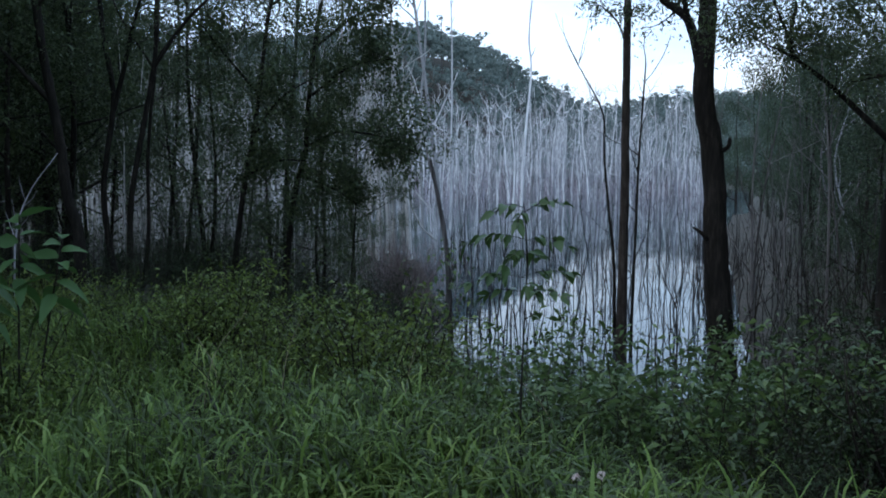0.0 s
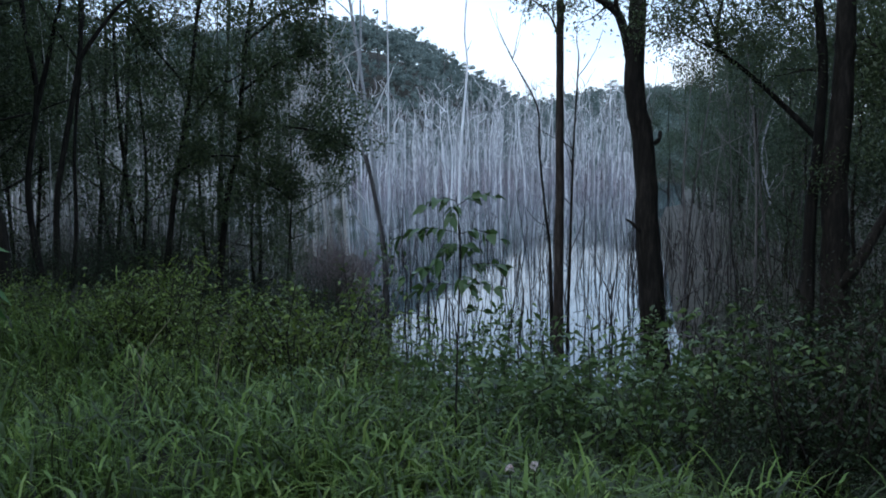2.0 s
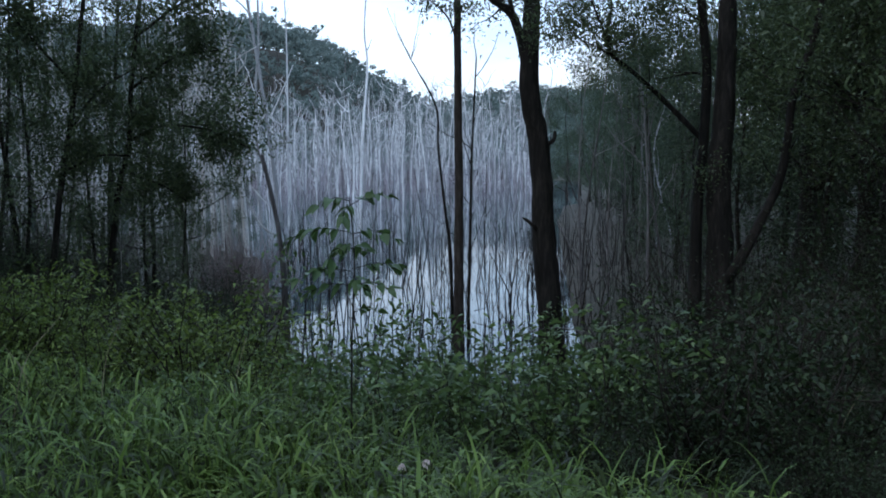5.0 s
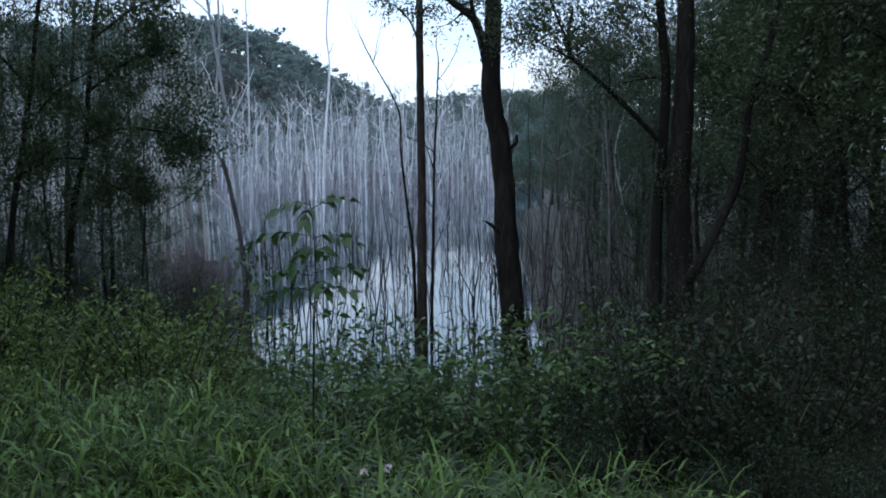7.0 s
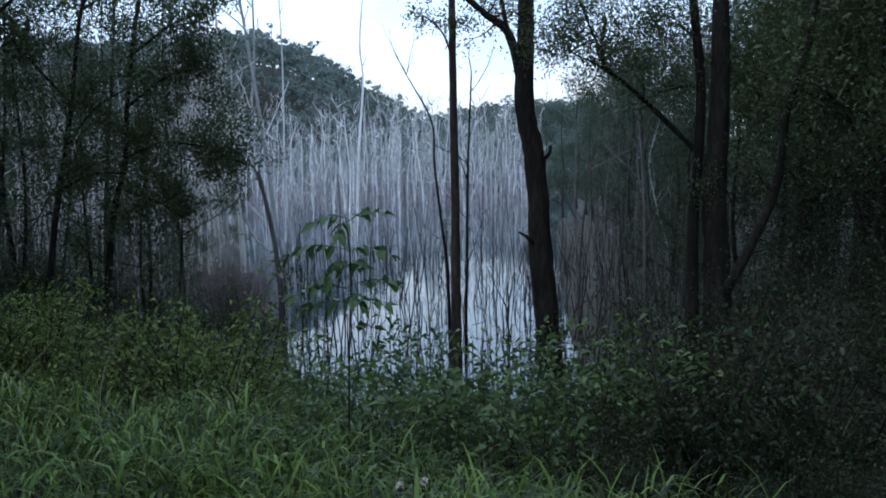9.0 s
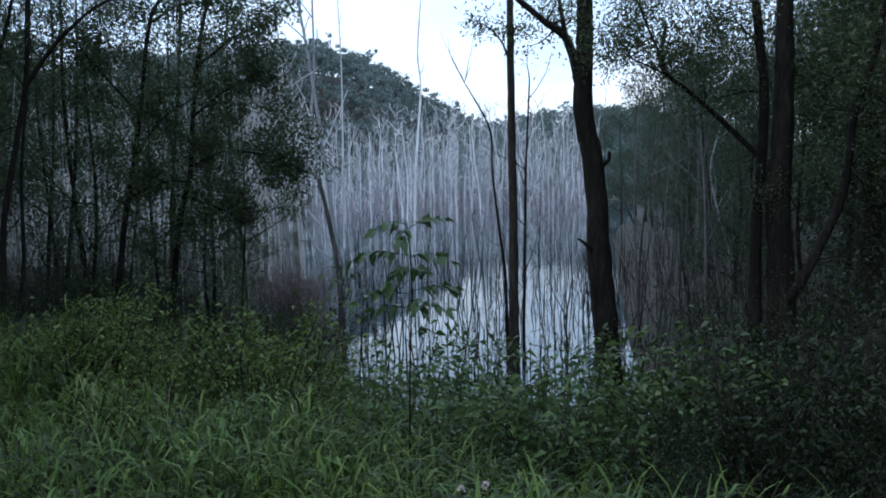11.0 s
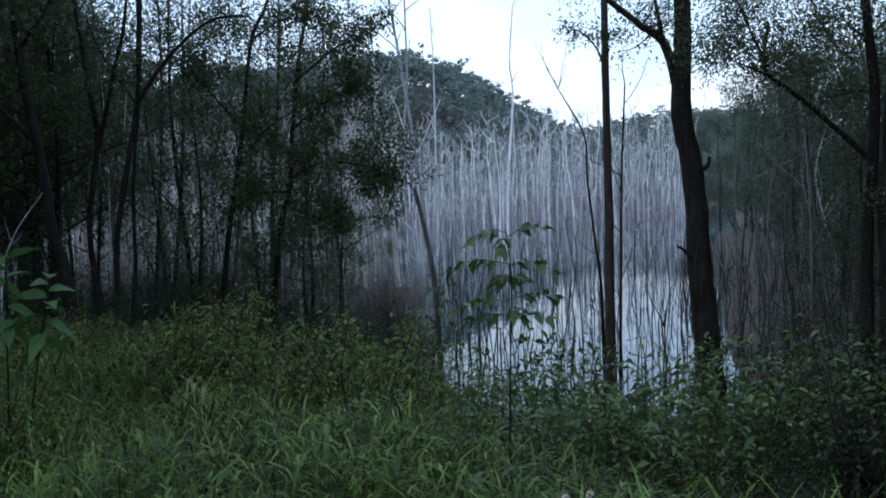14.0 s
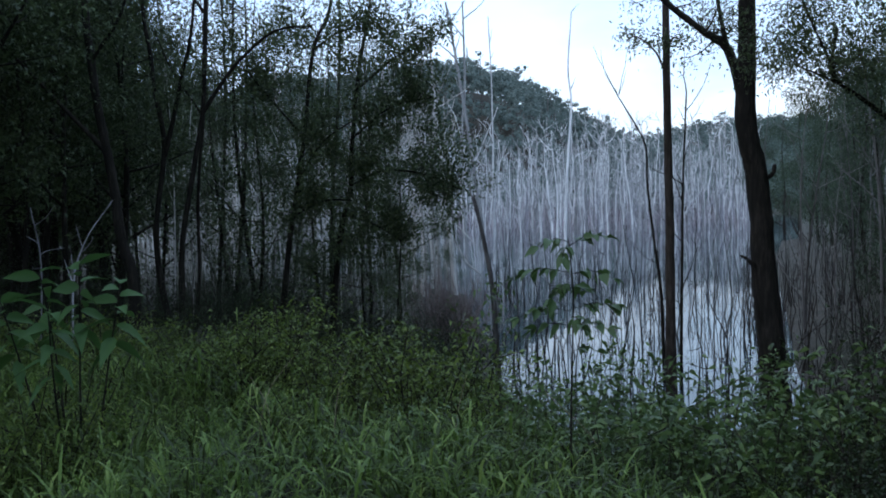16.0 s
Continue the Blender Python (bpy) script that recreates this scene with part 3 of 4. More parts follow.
# ---- hill forest ----
def hill_forest():
    rng = np.random.default_rng(21)
    crowns, stems = [], []
    want = 2500
    x = rng.uniform(-190, 190, want * 12)
    y = rng.uniform(150, 420, want * 12)
    ok = (shore(x, y) > 3) & ((y < 300) | (x > 25)) & (np.abs(x) < 0.66 * y) & (rng.random(want * 12) < np.clip(160 / y, 0.3, 1) * np.where((x > -0.27 * y) & (x < 0.46 * y), 1, 0.12))
    x, y = x[ok][:want], y[ok][:want]
    z = land(x, y)
    n = len(x)
    h = rng.uniform(7, 12, n) * np.where(rng.random(n) < 0.06, 1.35, 1.0) * np.clip((y - 130) / 70, 0.45, 1)
    puffs = 6
    c = np.stack([x, y, z + h * 0.56], 1)
    pc = np.repeat(c, puffs, axis=0) + rng.standard_normal((n * puffs, 3)) * np.array([1.5, 1.5, 1.1])
    per = 26
    P = np.repeat(pc, per, axis=0)
    d = unit(rng.standard_normal(P.shape))
    P = P + d * rng.uniform(0.3, 1.35, (len(P), 1)) * np.array([1.1, 1.1, 0.8])
    k = len(P)
    way = unit(np.cross(d, rng.standard_normal((k, 3))))
    side = np.cross(d, way)
    L, W = rng.uniform(0.4, 0.9, (k, 1)), rng.uniform(0.18, 0.36, (k, 1))
    quad = np.stack([P - way * L / 2, P + side * W - d * 0.1, P + way * L / 2 - d * 0.2, P - side * W - d * 0.1], 1).reshape(-1, 3)
    crowns = (quad, np.arange(k * 4).reshape(-1, 4), None)
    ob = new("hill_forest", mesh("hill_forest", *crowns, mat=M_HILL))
    tagged(ob, "dense gum forest covering the hillside, distance haze painted into its leaves", "forest", kind="stuff")
    for i in rng.choice(n, 700, replace=False):
        p = np.array([[x[i], y[i], z[i] - 0.5], [x[i] + rng.uniform(-0.4, 0.4), y[i], z[i] + h[i] * 0.5], [x[i], y[i], z[i] + h[i] * 0.85]])
        stems.append(tube(p, 0.16, 0.06, 4, rng))
    ob = new("hill_trunks", mesh("hill_trunks", *joined(stems), mat=M_DEAD_GREY))
    tagged(ob, "grey trunks of the gum forest on the hillside", "tree trunks", kind="stuff")


hill_forest()


# ---- trees on the near bank ----
def hero(name, label, group, trunk, r0, r1, limbs, bark, seed, crown_pts=(), per=40, leaf=0.065, spread=0.13, stubs=(), twig_len=0.5, twigs=5):
    """A tree with its own trunk line; limbs are (path, r0, r1, leafy)."""
    rng = np.random.default_rng(seed)
    foot = np.array(trunk[0], float)
    foot[2] = min(z_at(foot[0], foot[1]), foot[2]) - 0.15
    t = thing(name, tuple(foot), label, "tree", group)
    line = np.vstack([foot, np.array(trunk, float)[1:]]) - foot
    part("trunk", tube(smooth_path(line, 7), r0, r1, 14, rng, 0.055, 0.45), bark, t)
    leafy = []
    for path, a, b, has in limbs:
        p = smooth_path(np.array(path, float) - foot, 4)
        part("limb", tube(p, a, b, 8, rng, 0.05), bark, t)
        if has:
            leafy.append((p, a))
    for path, a in stubs:
        part("broken_stub", tube(smooth_path(np.array(path, float) - foot, 3), a, a * 0.45, 6, rng, 0.08), bark, t)
    ends = []
    if leafy:
        tubes, e = twigs_of(leafy, rng, twigs, twig_len, 0.3)
        tagged(part("twig_spray", joined(tubes), bark, t), kind="stuff")
        ends.append(e)
    for centre, sig, count in crown_pts:
        ends.append(np.array(centre, float) - foot + rng.standard_normal((count, 3)) * np.array(sig))
    if ends:
        tagged(part("crown", leaf_cloud(np.concatenate(ends), per, spread, leaf, leaf * 0.38, rng), M_GUM, t), kind="stuff")
    return t


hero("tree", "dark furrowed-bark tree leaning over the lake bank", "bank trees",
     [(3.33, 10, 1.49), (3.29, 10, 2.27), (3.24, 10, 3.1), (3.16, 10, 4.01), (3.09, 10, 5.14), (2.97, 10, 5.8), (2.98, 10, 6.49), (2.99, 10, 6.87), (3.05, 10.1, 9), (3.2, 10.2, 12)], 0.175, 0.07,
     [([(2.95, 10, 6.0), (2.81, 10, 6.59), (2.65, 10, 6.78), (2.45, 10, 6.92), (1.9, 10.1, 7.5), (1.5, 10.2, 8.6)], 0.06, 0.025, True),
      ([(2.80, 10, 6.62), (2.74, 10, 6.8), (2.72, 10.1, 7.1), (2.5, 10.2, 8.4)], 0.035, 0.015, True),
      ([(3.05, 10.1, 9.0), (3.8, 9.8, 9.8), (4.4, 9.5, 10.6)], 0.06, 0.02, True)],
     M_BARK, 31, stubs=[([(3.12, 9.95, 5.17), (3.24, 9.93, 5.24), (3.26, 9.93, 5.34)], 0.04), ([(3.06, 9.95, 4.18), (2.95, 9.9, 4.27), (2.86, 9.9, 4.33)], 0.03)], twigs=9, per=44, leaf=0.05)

hero("tree", "slender reddish-brown tree standing at the water's edge", "bank trees",
     [(2.91, 14, 0.4), (2.92, 14, 1.95), (2.92, 14, 3.63), (2.93, 14, 4.65), (2.92, 14, 5.81), (2.92, 14, 7.62), (2.95, 14, 10.5)], 0.095, 0.05,
     [([(2.92, 14, 6.9), (2.75, 13.95, 7.3), (2.45, 13.9, 7.55), (2.3, 13.9, 7.5)], 0.02, 0.008, True),
      ([(2.92, 14, 7.2), (3.0, 13.95, 7.5), (3.1, 13.9, 7.5)], 0.02, 0.008, True)],
     M_BARK_RED, 32, per=22, leaf=0.075, spread=0.11, twig_len=0.35, twigs=4)

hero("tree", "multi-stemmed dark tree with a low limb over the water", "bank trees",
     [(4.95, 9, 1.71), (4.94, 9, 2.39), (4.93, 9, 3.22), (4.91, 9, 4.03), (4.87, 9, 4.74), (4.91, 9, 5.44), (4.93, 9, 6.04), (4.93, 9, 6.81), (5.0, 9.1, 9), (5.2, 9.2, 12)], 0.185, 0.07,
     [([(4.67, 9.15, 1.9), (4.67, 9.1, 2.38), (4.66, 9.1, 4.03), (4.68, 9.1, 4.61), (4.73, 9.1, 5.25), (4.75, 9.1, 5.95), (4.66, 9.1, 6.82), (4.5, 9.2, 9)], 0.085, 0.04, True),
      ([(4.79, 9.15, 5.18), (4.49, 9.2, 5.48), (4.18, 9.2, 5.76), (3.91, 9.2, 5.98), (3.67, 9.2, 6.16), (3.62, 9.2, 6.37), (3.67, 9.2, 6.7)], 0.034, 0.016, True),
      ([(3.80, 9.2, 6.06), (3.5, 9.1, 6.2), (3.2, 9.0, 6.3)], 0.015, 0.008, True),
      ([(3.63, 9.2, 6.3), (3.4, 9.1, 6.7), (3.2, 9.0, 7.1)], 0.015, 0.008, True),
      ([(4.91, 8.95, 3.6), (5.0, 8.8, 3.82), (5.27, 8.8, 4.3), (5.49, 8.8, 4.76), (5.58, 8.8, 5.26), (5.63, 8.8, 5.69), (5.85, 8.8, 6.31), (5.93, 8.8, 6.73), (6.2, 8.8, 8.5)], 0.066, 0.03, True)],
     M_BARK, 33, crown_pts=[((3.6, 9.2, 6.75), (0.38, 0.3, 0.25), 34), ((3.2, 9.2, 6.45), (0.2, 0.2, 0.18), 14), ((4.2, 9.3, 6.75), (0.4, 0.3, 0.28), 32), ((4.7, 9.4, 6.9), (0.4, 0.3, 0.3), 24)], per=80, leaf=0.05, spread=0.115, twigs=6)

hero("tree", "thin dark forked tree among the bank saplings", "thicket trees",
     [(-3.98, 10.9, 3.3), (-3.96, 10.93, 3.92), (-3.92, 10.93, 4.64), (-3.72, 10.93, 5.62), (-3.58, 10.93, 6.31), (-3.53, 10.93, 7.03), (-3.49, 10.93, 7.63), (-3.4, 11, 9.5)], 0.042, 0.022,
     [([(-3.58, 10.93, 6.27), (-3.39, 10.93, 6.54), (-3.09, 10.93, 6.9), (-2.62, 10.93, 7.26), (-2.14, 10.93, 7.3)], 0.032, 0.012, True),
      ([(-3.5, 10.95, 7.5), (-3.9, 10.8, 8.2), (-4.1, 10.8, 8.8)], 0.02, 0.01, True)],
     M_BARK_THIN, 34, leaf=0.06)
hero("tree", "thin straight dark sapling in the thicket", "thicket trees",
     [(-4.0, 11.43, 3.4), (-3.89, 11.43, 4.14), (-3.87, 11.43, 5.04), (-3.82, 11.43, 5.64), (-3.72, 11.43, 6.42), (-3.6, 11.5, 8.4)], 0.028, 0.014,
     [([(-3.75, 11.4, 6.3), (-4.1, 11.3, 6.9), (-4.3, 11.3, 7.4)], 0.015, 0.006, True)], M_BARK_THIN, 35, leaf=0.06)
hero("tree", "slim crooked dark tree in the thicket", "thicket trees",
     [(-4.14, 11.1, 3.38), (-4.29, 11.13, 4.0), (-4.34, 11.13, 4.79), (-4.18, 11.13, 5.85), (-4.27, 11.13, 6.6), (-4.31, 11.13, 7.09), (-4.38, 11.13, 7.71), (-4.4, 11.1, 9.5)], 0.042, 0.022,
     [([(-4.18, 11.13, 5.74), (-4.01, 11.13, 6.34), (-3.9, 11.13, 6.79), (-3.75, 11.13, 7.36), (-3.6, 11.1, 8.6)], 0.035, 0.015, True)], M_BARK_THIN, 36, leaf=0.06)
hero("tree", "stout dark tree at the thicket's edge", "thicket trees",
     [(-3.99, 9.43, 3.5), (-3.97, 9.43, 4.27), (-4.08, 9.43, 4.71), (-4.15, 9.43, 5.42), (-4.27, 9.43, 6.17), (-4.34, 9.43, 6.9), (-4.36, 9.43, 7.32), (-4.4, 9.5, 10)], 0.065, 0.035,
     [([(-4.2, 9.43, 5.7), (-4.7, 9.3, 6.3), (-5.2, 9.2, 6.9)], 0.03, 0.012, True), ([(-4.33, 9.43, 6.7), (-3.9, 9.3, 7.2), (-3.7, 9.2, 7.8)], 0.025, 0.01, True)], M_BARK_THIN, 37, leaf=0.06)
hero("tree", "bushy dark-leaved tree with a slim trunk", "thicket trees",
     [(-2.96, 11.9, 3.0), (-2.78, 11.93, 4.41), (-2.58, 11.93, 5.5), (-2.48, 11.93, 6.12), (-2.32, 11.93, 7.2), (-2.06, 11.93, 7.8), (-1.8, 12, 9.4)], 0.042, 0.018,
     [([(-2.6, 11.93, 5.4), (-2.2, 11.7, 5.9), (-1.7, 11.6, 6.2)], 0.02, 0.008, True), ([(-2.5, 11.93, 6.0), (-2.9, 11.8, 6.5), (-3.2, 11.7, 6.9)], 0.02, 0.008, True),
      ([(-2.3, 11.93, 7.2), (-1.9, 11.8, 7.4), (-1.5, 11.7, 7.4)], 0.02, 0.008, True), ([(-2.7, 11.93, 4.9), (-2.2, 11.6, 5.1), (-1.8, 11.5, 5.1)], 0.02, 0.008, True)],
     M_BARK_THIN, 38, crown_pts=[((-2.5, 11.8, 5.6), (0.42, 0.4, 0.6), 42), ((-2.6, 11.8, 6.7), (0.5, 0.4, 0.45), 26), ((-2.9, 11.9, 7.5), (0.55, 0.4, 0.4), 20), ((-3.2, 12, 6.5), (0.45, 0.4, 0.5), 18), ((-2.7, 11.9, 4.7), (0.4, 0.4, 0.4), 24)], leaf=0.068, per=72, spread=0.1)
hero("tree", "bushy dark-leaved tree with drooping foliage", "thicket trees",
     [(-2.33, 12.4, 2.9), (-2.15, 12.43, 4.45), (-1.96, 12.43, 5.26), (-1.89, 12.43, 6.07), (-1.76, 12.43, 7.03), (-1.58, 12.43, 7.9), (-1.4, 12.5, 9.4)], 0.045, 0.018,
     [([(-1.95, 12.43, 5.3), (-1.5, 12.2, 5.5), (-0.9, 12.1, 5.45), (-0.35, 12.1, 5.2)], 0.022, 0.008, True), ([(-1.9, 12.43, 6.0), (-1.3, 12.2, 6.4), (-0.7, 12.1, 6.5)], 0.022, 0.008, True),
      ([(-1.8, 12.43, 6.7), (-1.2, 12.2, 7.1), (-0.8, 12.1, 7.2)], 0.022, 0.008, True), ([(-2.0, 12.43, 4.9), (-1.5, 12.2, 4.7), (-1.2, 12.1, 4.5)], 0.018, 0.008, True)],
     M_BARK_THIN, 39, crown_pts=[((-1.3, 12.2, 5.6), (0.45, 0.35, 0.45), 52), ((-0.6, 12.2, 5.35), (0.27, 0.3, 0.2), 30), ((-1.2, 12.2, 6.5), (0.42, 0.35, 0.34), 34), ((-1.5, 12.3, 4.6), (0.36, 0.3, 0.36), 32), ((-1.9, 12.2, 7.5), (0.5, 0.4, 0.35), 22), ((-1.1, 12.2, 7.2), (0.35, 0.35, 0.3), 18), ((-1.9, 12.3, 5.2), (0.3, 0.3, 0.4), 22)], leaf=0.068, per=72, spread=0.1)


def thicket():
    """Slim leafy trees of the bank, round the camera and up the side of the lake; some unseen, added for shade."""
    rng = np.random.default_rng(41)
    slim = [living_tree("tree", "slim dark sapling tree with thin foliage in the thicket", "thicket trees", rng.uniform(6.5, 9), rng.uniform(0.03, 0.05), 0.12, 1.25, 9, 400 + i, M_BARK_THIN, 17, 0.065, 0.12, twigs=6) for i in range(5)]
    spots = [(-3.0, 16.5), (-2.2, 15.5), (-4.2, 18.5), (-4.6, 15.2), (-3.9, 14), (-5.4, 17), (-2.0, 19)]
    while len(spots) < 9:
        y = rng.uniform(14, 22)
        x = rng.uniform(-0.42, -0.14) * y
        if shore(x, y) > 0.5:
            spots.append((x, y))
    scatter(slim, spots, 42, 0.85, 1.15, 0.05, 3)
    leafy = [living_tree("tree", "dark bushy tree of the shaded thicket", "thicket trees", rng.uniform(7, 9.5), rng.uniform(0.03, 0.045), 0.18, 1.5, 12, 440 + i, M_BARK_THIN, 27, 0.08, 0.14, twigs=6) for i in range(4)]
    spots = [(-5.6, 10.8), (-7.6, 10), (-7.8, 14), (-6.4, 17), (-9, 12), (-8.7, 16), (-9.5, 9), (-10.4, 13), (-7.4, 19), (-6.9, 8.2), (-8.6, 7.2),
             (-10, 18), (-8.8, 21), (-5.4, 9.6), (-7.0, 11)]
    scatter(leafy, spots, 44, 0.9, 1.2, 0.05, 3)
    thick = [living_tree("tree", "dark densely leaved small tree of the thicket", "thicket trees", rng.uniform(8.5, 9.5), 0.055, 0.2, 1.8, 12, 480 + i, M_BARK_THIN, 42, 0.062, 0.145, twigs=10) for i in range(2)]
    # The spots at x 4-7, y 2-8 are added to shade the right bank.
    spots = [(-3.7, 13.6, 0.62), (-2.9, 14.6, 0.58), (-2.15, 15.0, 0.56), (-1.55, 14.2, 0.48), (-5.5, 12.6, 0.95), (-6.2, 13.4, 1.0), (-6.9, 12.4, 1.05), (-5.9, 11.4, 0.95), (-7.4, 14, 1.1), (5.4, 4.9, 1.1), (6.9, 7.3, 1.1), (4.4, 3.2, 1.1), (7.6, 9.6, 1.1), (8.6, 11.0, 1.2), (7.2, 8.2, 1.0), (9.2, 13.2, 1.1), (10.2, 16.2, 1.2), (5.6, 4.0, 1.1), (4.7, 2.6, 1.1), (6.5, 5.6, 1.1)]
    scatter(thick, spots, 47, sink=0.05, tilt=2)
    dense = [living_tree("tree", "tall dense dark tree of the bank forest", "forest trees", rng.uniform(10, 13), rng.uniform(0.11, 0.16), 0.16, 2.5, 12, 460 + i, M_BARK, 64, 0.092, 0.2, twigs=10) for i in range(3)]
    # Spots close beside the camera are unseen trees, added to darken both sides.
    spots = [(10.8, 14.2), (9.6, 13.0), (8.8, 9.6), (10.2, 11.2), (9.4, 14.6), (8.2, 6.6), (10.5, 12.6, 1.2), (9.8, 10, 1.1), (11.6, 15.6, 1.1), (8.9, 7.8, 1.0), (6.4, 3.0), (5.4, 1.2), (7.6, 4.9), (-6.5, 8.2, 0.9), (-6.0, 6.9, 0.85), (-6.3, 10.6, 0.8), (-8, 15, 0.95), (-7.4, 9.4, 0.9), (-8.6, 11.2, 0.9), (-9.8, 13.2), (-6.9, 15.6, 0.85), (-8.2, 18), (-7.2, 13.2, 0.95), (-8.6, 15.8, 1.05), (-6.5, 11.6, 0.8), (-5.7, 8.4, 0.75), (-9.4, 16.4, 1.15), (-7.9, 12.2, 1.1), (-10.6, 19, 1.2), (-11.6, 16, 1.15), (-8.9, 13.4, 1.1), (-10, 15, 1.15), (-7.0, 9.8, 0.95), (-12, 22, 1.3), (-9.6, 22.2, 1.15), (-13.2, 24.4, 1.3), (-11, 23.2, 1.3), (12, 13.4), (13.6, 16.5), (12.8, 19.5, 0.9), (16, 21.5), (15, 13), (18, 26), (14.2, 10.4), (20, 31, 0.9), (11.2, 8.0, 0.9), (9.8, 5.6, 0.9), (-4.8, 1.6, 0.9), (-5.6, 4.0, 0.85), (4.8, -0.4, 1.0)]
    scatter(dense, spots, 45, 0.9, 1.15, 0.1, 2)
    big = [living_tree("tree", "tall dark gum tree of the forest", "forest trees", rng.uniform(12, 15), rng.uniform(0.14, 0.2), 0.28, 3.0, 13, 420 + i, M_BARK, 34, 0.13, 0.3, twigs=7) for i in range(5)]
    bank = [living_tree("tree", "leafy grey-green tree on the lake's far bank", "lakeside trees", 10.5, 0.10, 0.10, 2.6, 9, 470 + i, M_BARK_THIN, 26, 0.125, 0.27, twigs=13, foliage=M_LAKESIDE) for i in range(3)]
    spots = [(-3.2, 36.6, 0.36), (-2.2, 34.8, 0.3), (-4.4, 37.2, 0.42), (-5.8, 36, 0.42), (-1.35, 32, 0.26), (-7.4, 38.4, 0.46), (-9, 36, 0.46), (-17, 56, 1.0), (-21, 58, 1.1), (-24, 64, 1.2), (-19, 66, 1.0), (-22, 76, 1.3), (-28, 70, 1.3), (-23, 88, 1.3), (-30, 84, 1.4), (-25, 102, 1.4), (-34, 96, 1.5), (-29, 118, 1.5), (-22, 47, 1.0), (-18.5, 40, 0.85), (-16, 33, 0.8), (-27, 56, 1.2), (-22, 130, 1.5), (8.6, 17.2, 0.5), (9.9, 20.4, 0.6), (11.2, 25, 0.62), (13, 30.5, 0.7), (15.4, 37, 0.75), (18.6, 44, 0.8), (9.2, 16.2, 0.55), (10.9, 21.6, 0.65), (13.6, 27, 0.6), (15.4, 29.5, 0.65), (14.9, 32.5, 0.6), (16.6, 34, 0.7), (15.8, 38, 0.65), (18.4, 37, 0.8), (17.2, 42, 0.72), (19.8, 43, 0.85), (18.4, 47.5, 0.78), (21.4, 49, 0.95), (19.8, 53, 0.85), (23.4, 55, 1.0), (22.4, 61, 0.95), (25.4, 63, 1.05), (24, 71, 1.0), (27, 76, 1.1), (20.5, 33, 0.85), (23, 40, 1.0), (17.6, 27, 0.8), (26.5, 50, 1.1), (15, 24, 0.7), (29, 68, 1.2), (28.5, 90, 1.1), (11.8, 17.2, 0.95), (13.2, 19.5), (10.4, 15.2, 0.9), (14.6, 20.5)]
    scatter(bank, spots, 46, sink=0.1, tilt=3)
    # Trees behind the camera are unseen, added to close the canopy against skylight.
    spots = [(11, 9, 0.85), (12.6, 9.8), (12, 17.5, 0.9), (-10.2, 8.2, 0.9), (-11, 17, 0.9), (17, 19, 0.8), (24, 32, 0.9), (29, 42, 0.95),
             (-12.5, 15), (-13, 20), (-15, 26), (-18, 32), (-22, 38), (-17, 24), (-26, 44), (-13, 9), (-13, 3), (-9, -3), (-4.5, -6), (1, -7.5), (5.5, -6), (9.5, -2), (-8, -13), (0, -15), (8, -13), (15, -6), (17, 6), (6.8, 0.6), (-8.5, 4), (18, 12)]
    scatter(big, spots, 43, 0.85, 1.15, 0.1, 2)


thicket()


# ---- undergrowth ----
def shrub(name, label, group, seed, height, spread, stems, leaves, leaf, mat, droop=0.35, slim=0.5):
    rng = np.random.default_rng(seed)
    t = thing(name, (0, 0, 0), label, "shrub", group)
    ends, side = [], []
    for i in range(stems):
        p = branch_path((rng.normal(0, 0.06), rng.normal(0, 0.06), -0.08), rng.uniform(0, 6.28), rng.uniform(0.7, 1.4), height * rng.uniform(0.7, 1.15), rng, -0.1 if i % 3 == 0 else 0.2, 0.16, 6)
        p[:, :2] *= spread
        if i < 2:
            part("stem", tube(p, 0.008, 0.003, 4, rng), M_TWIG, t)
        else:
            side.append(tube(p[::2], 0.007, 0.003, 3, rng))
        for k in range(2, 7):
            ends.append(p[k])
        for k in range(1):
            q = branch_path(p[int(rng.integers(2, 6))], rng.uniform(0, 6.28), rng.uniform(-0.1, 0.9), height * rng.uniform(0.2, 0.45), rng, 0.1, 0.2, 3)
            side.append(tube(q, 0.004, 0.002, 3, rng))
            ends += [q[1], q[2], q[3]]
    tagged(part("twig_spray", joined(side), M_TWIG, t), kind="stuff")
    P = np.repeat(np.array(ends), max(1, leaves // len(ends)), axis=0)
    P = P + rng.standard_normal(P.shape) * height * 0.055
    n = len(P)
    way = rng.standard_normal((n, 3)) * np.array([1, 1, 0.45]) + np.array([0, 0, 0.15])
    L = leaf * rng.uniform(0.6, 1.3, n)
    tagged(part("foliage", leaf_set(P, way, L, L * slim, rng, 0.2, droop), mat, t), kind="stuff")
    return t


def room(x, y):
    """How tall the growth stands: high under the trees, low where the bank opens to the water."""
    a = math.degrees(math.atan2(x, y))
    slope = float(np.interp(a, [-36, -16, -12, -8, -4, 0, 3, 12, 16, 18.5, 21, 26, 30, 36], [0.12, 0.125, 0.125, 0.108, 0.13, 0.22, 0.28, 0.30, 0.30, 0.30, 0.25, 0.20, 0.12, 0.06]))
    return 5 - y * slope - z_at(x, y)


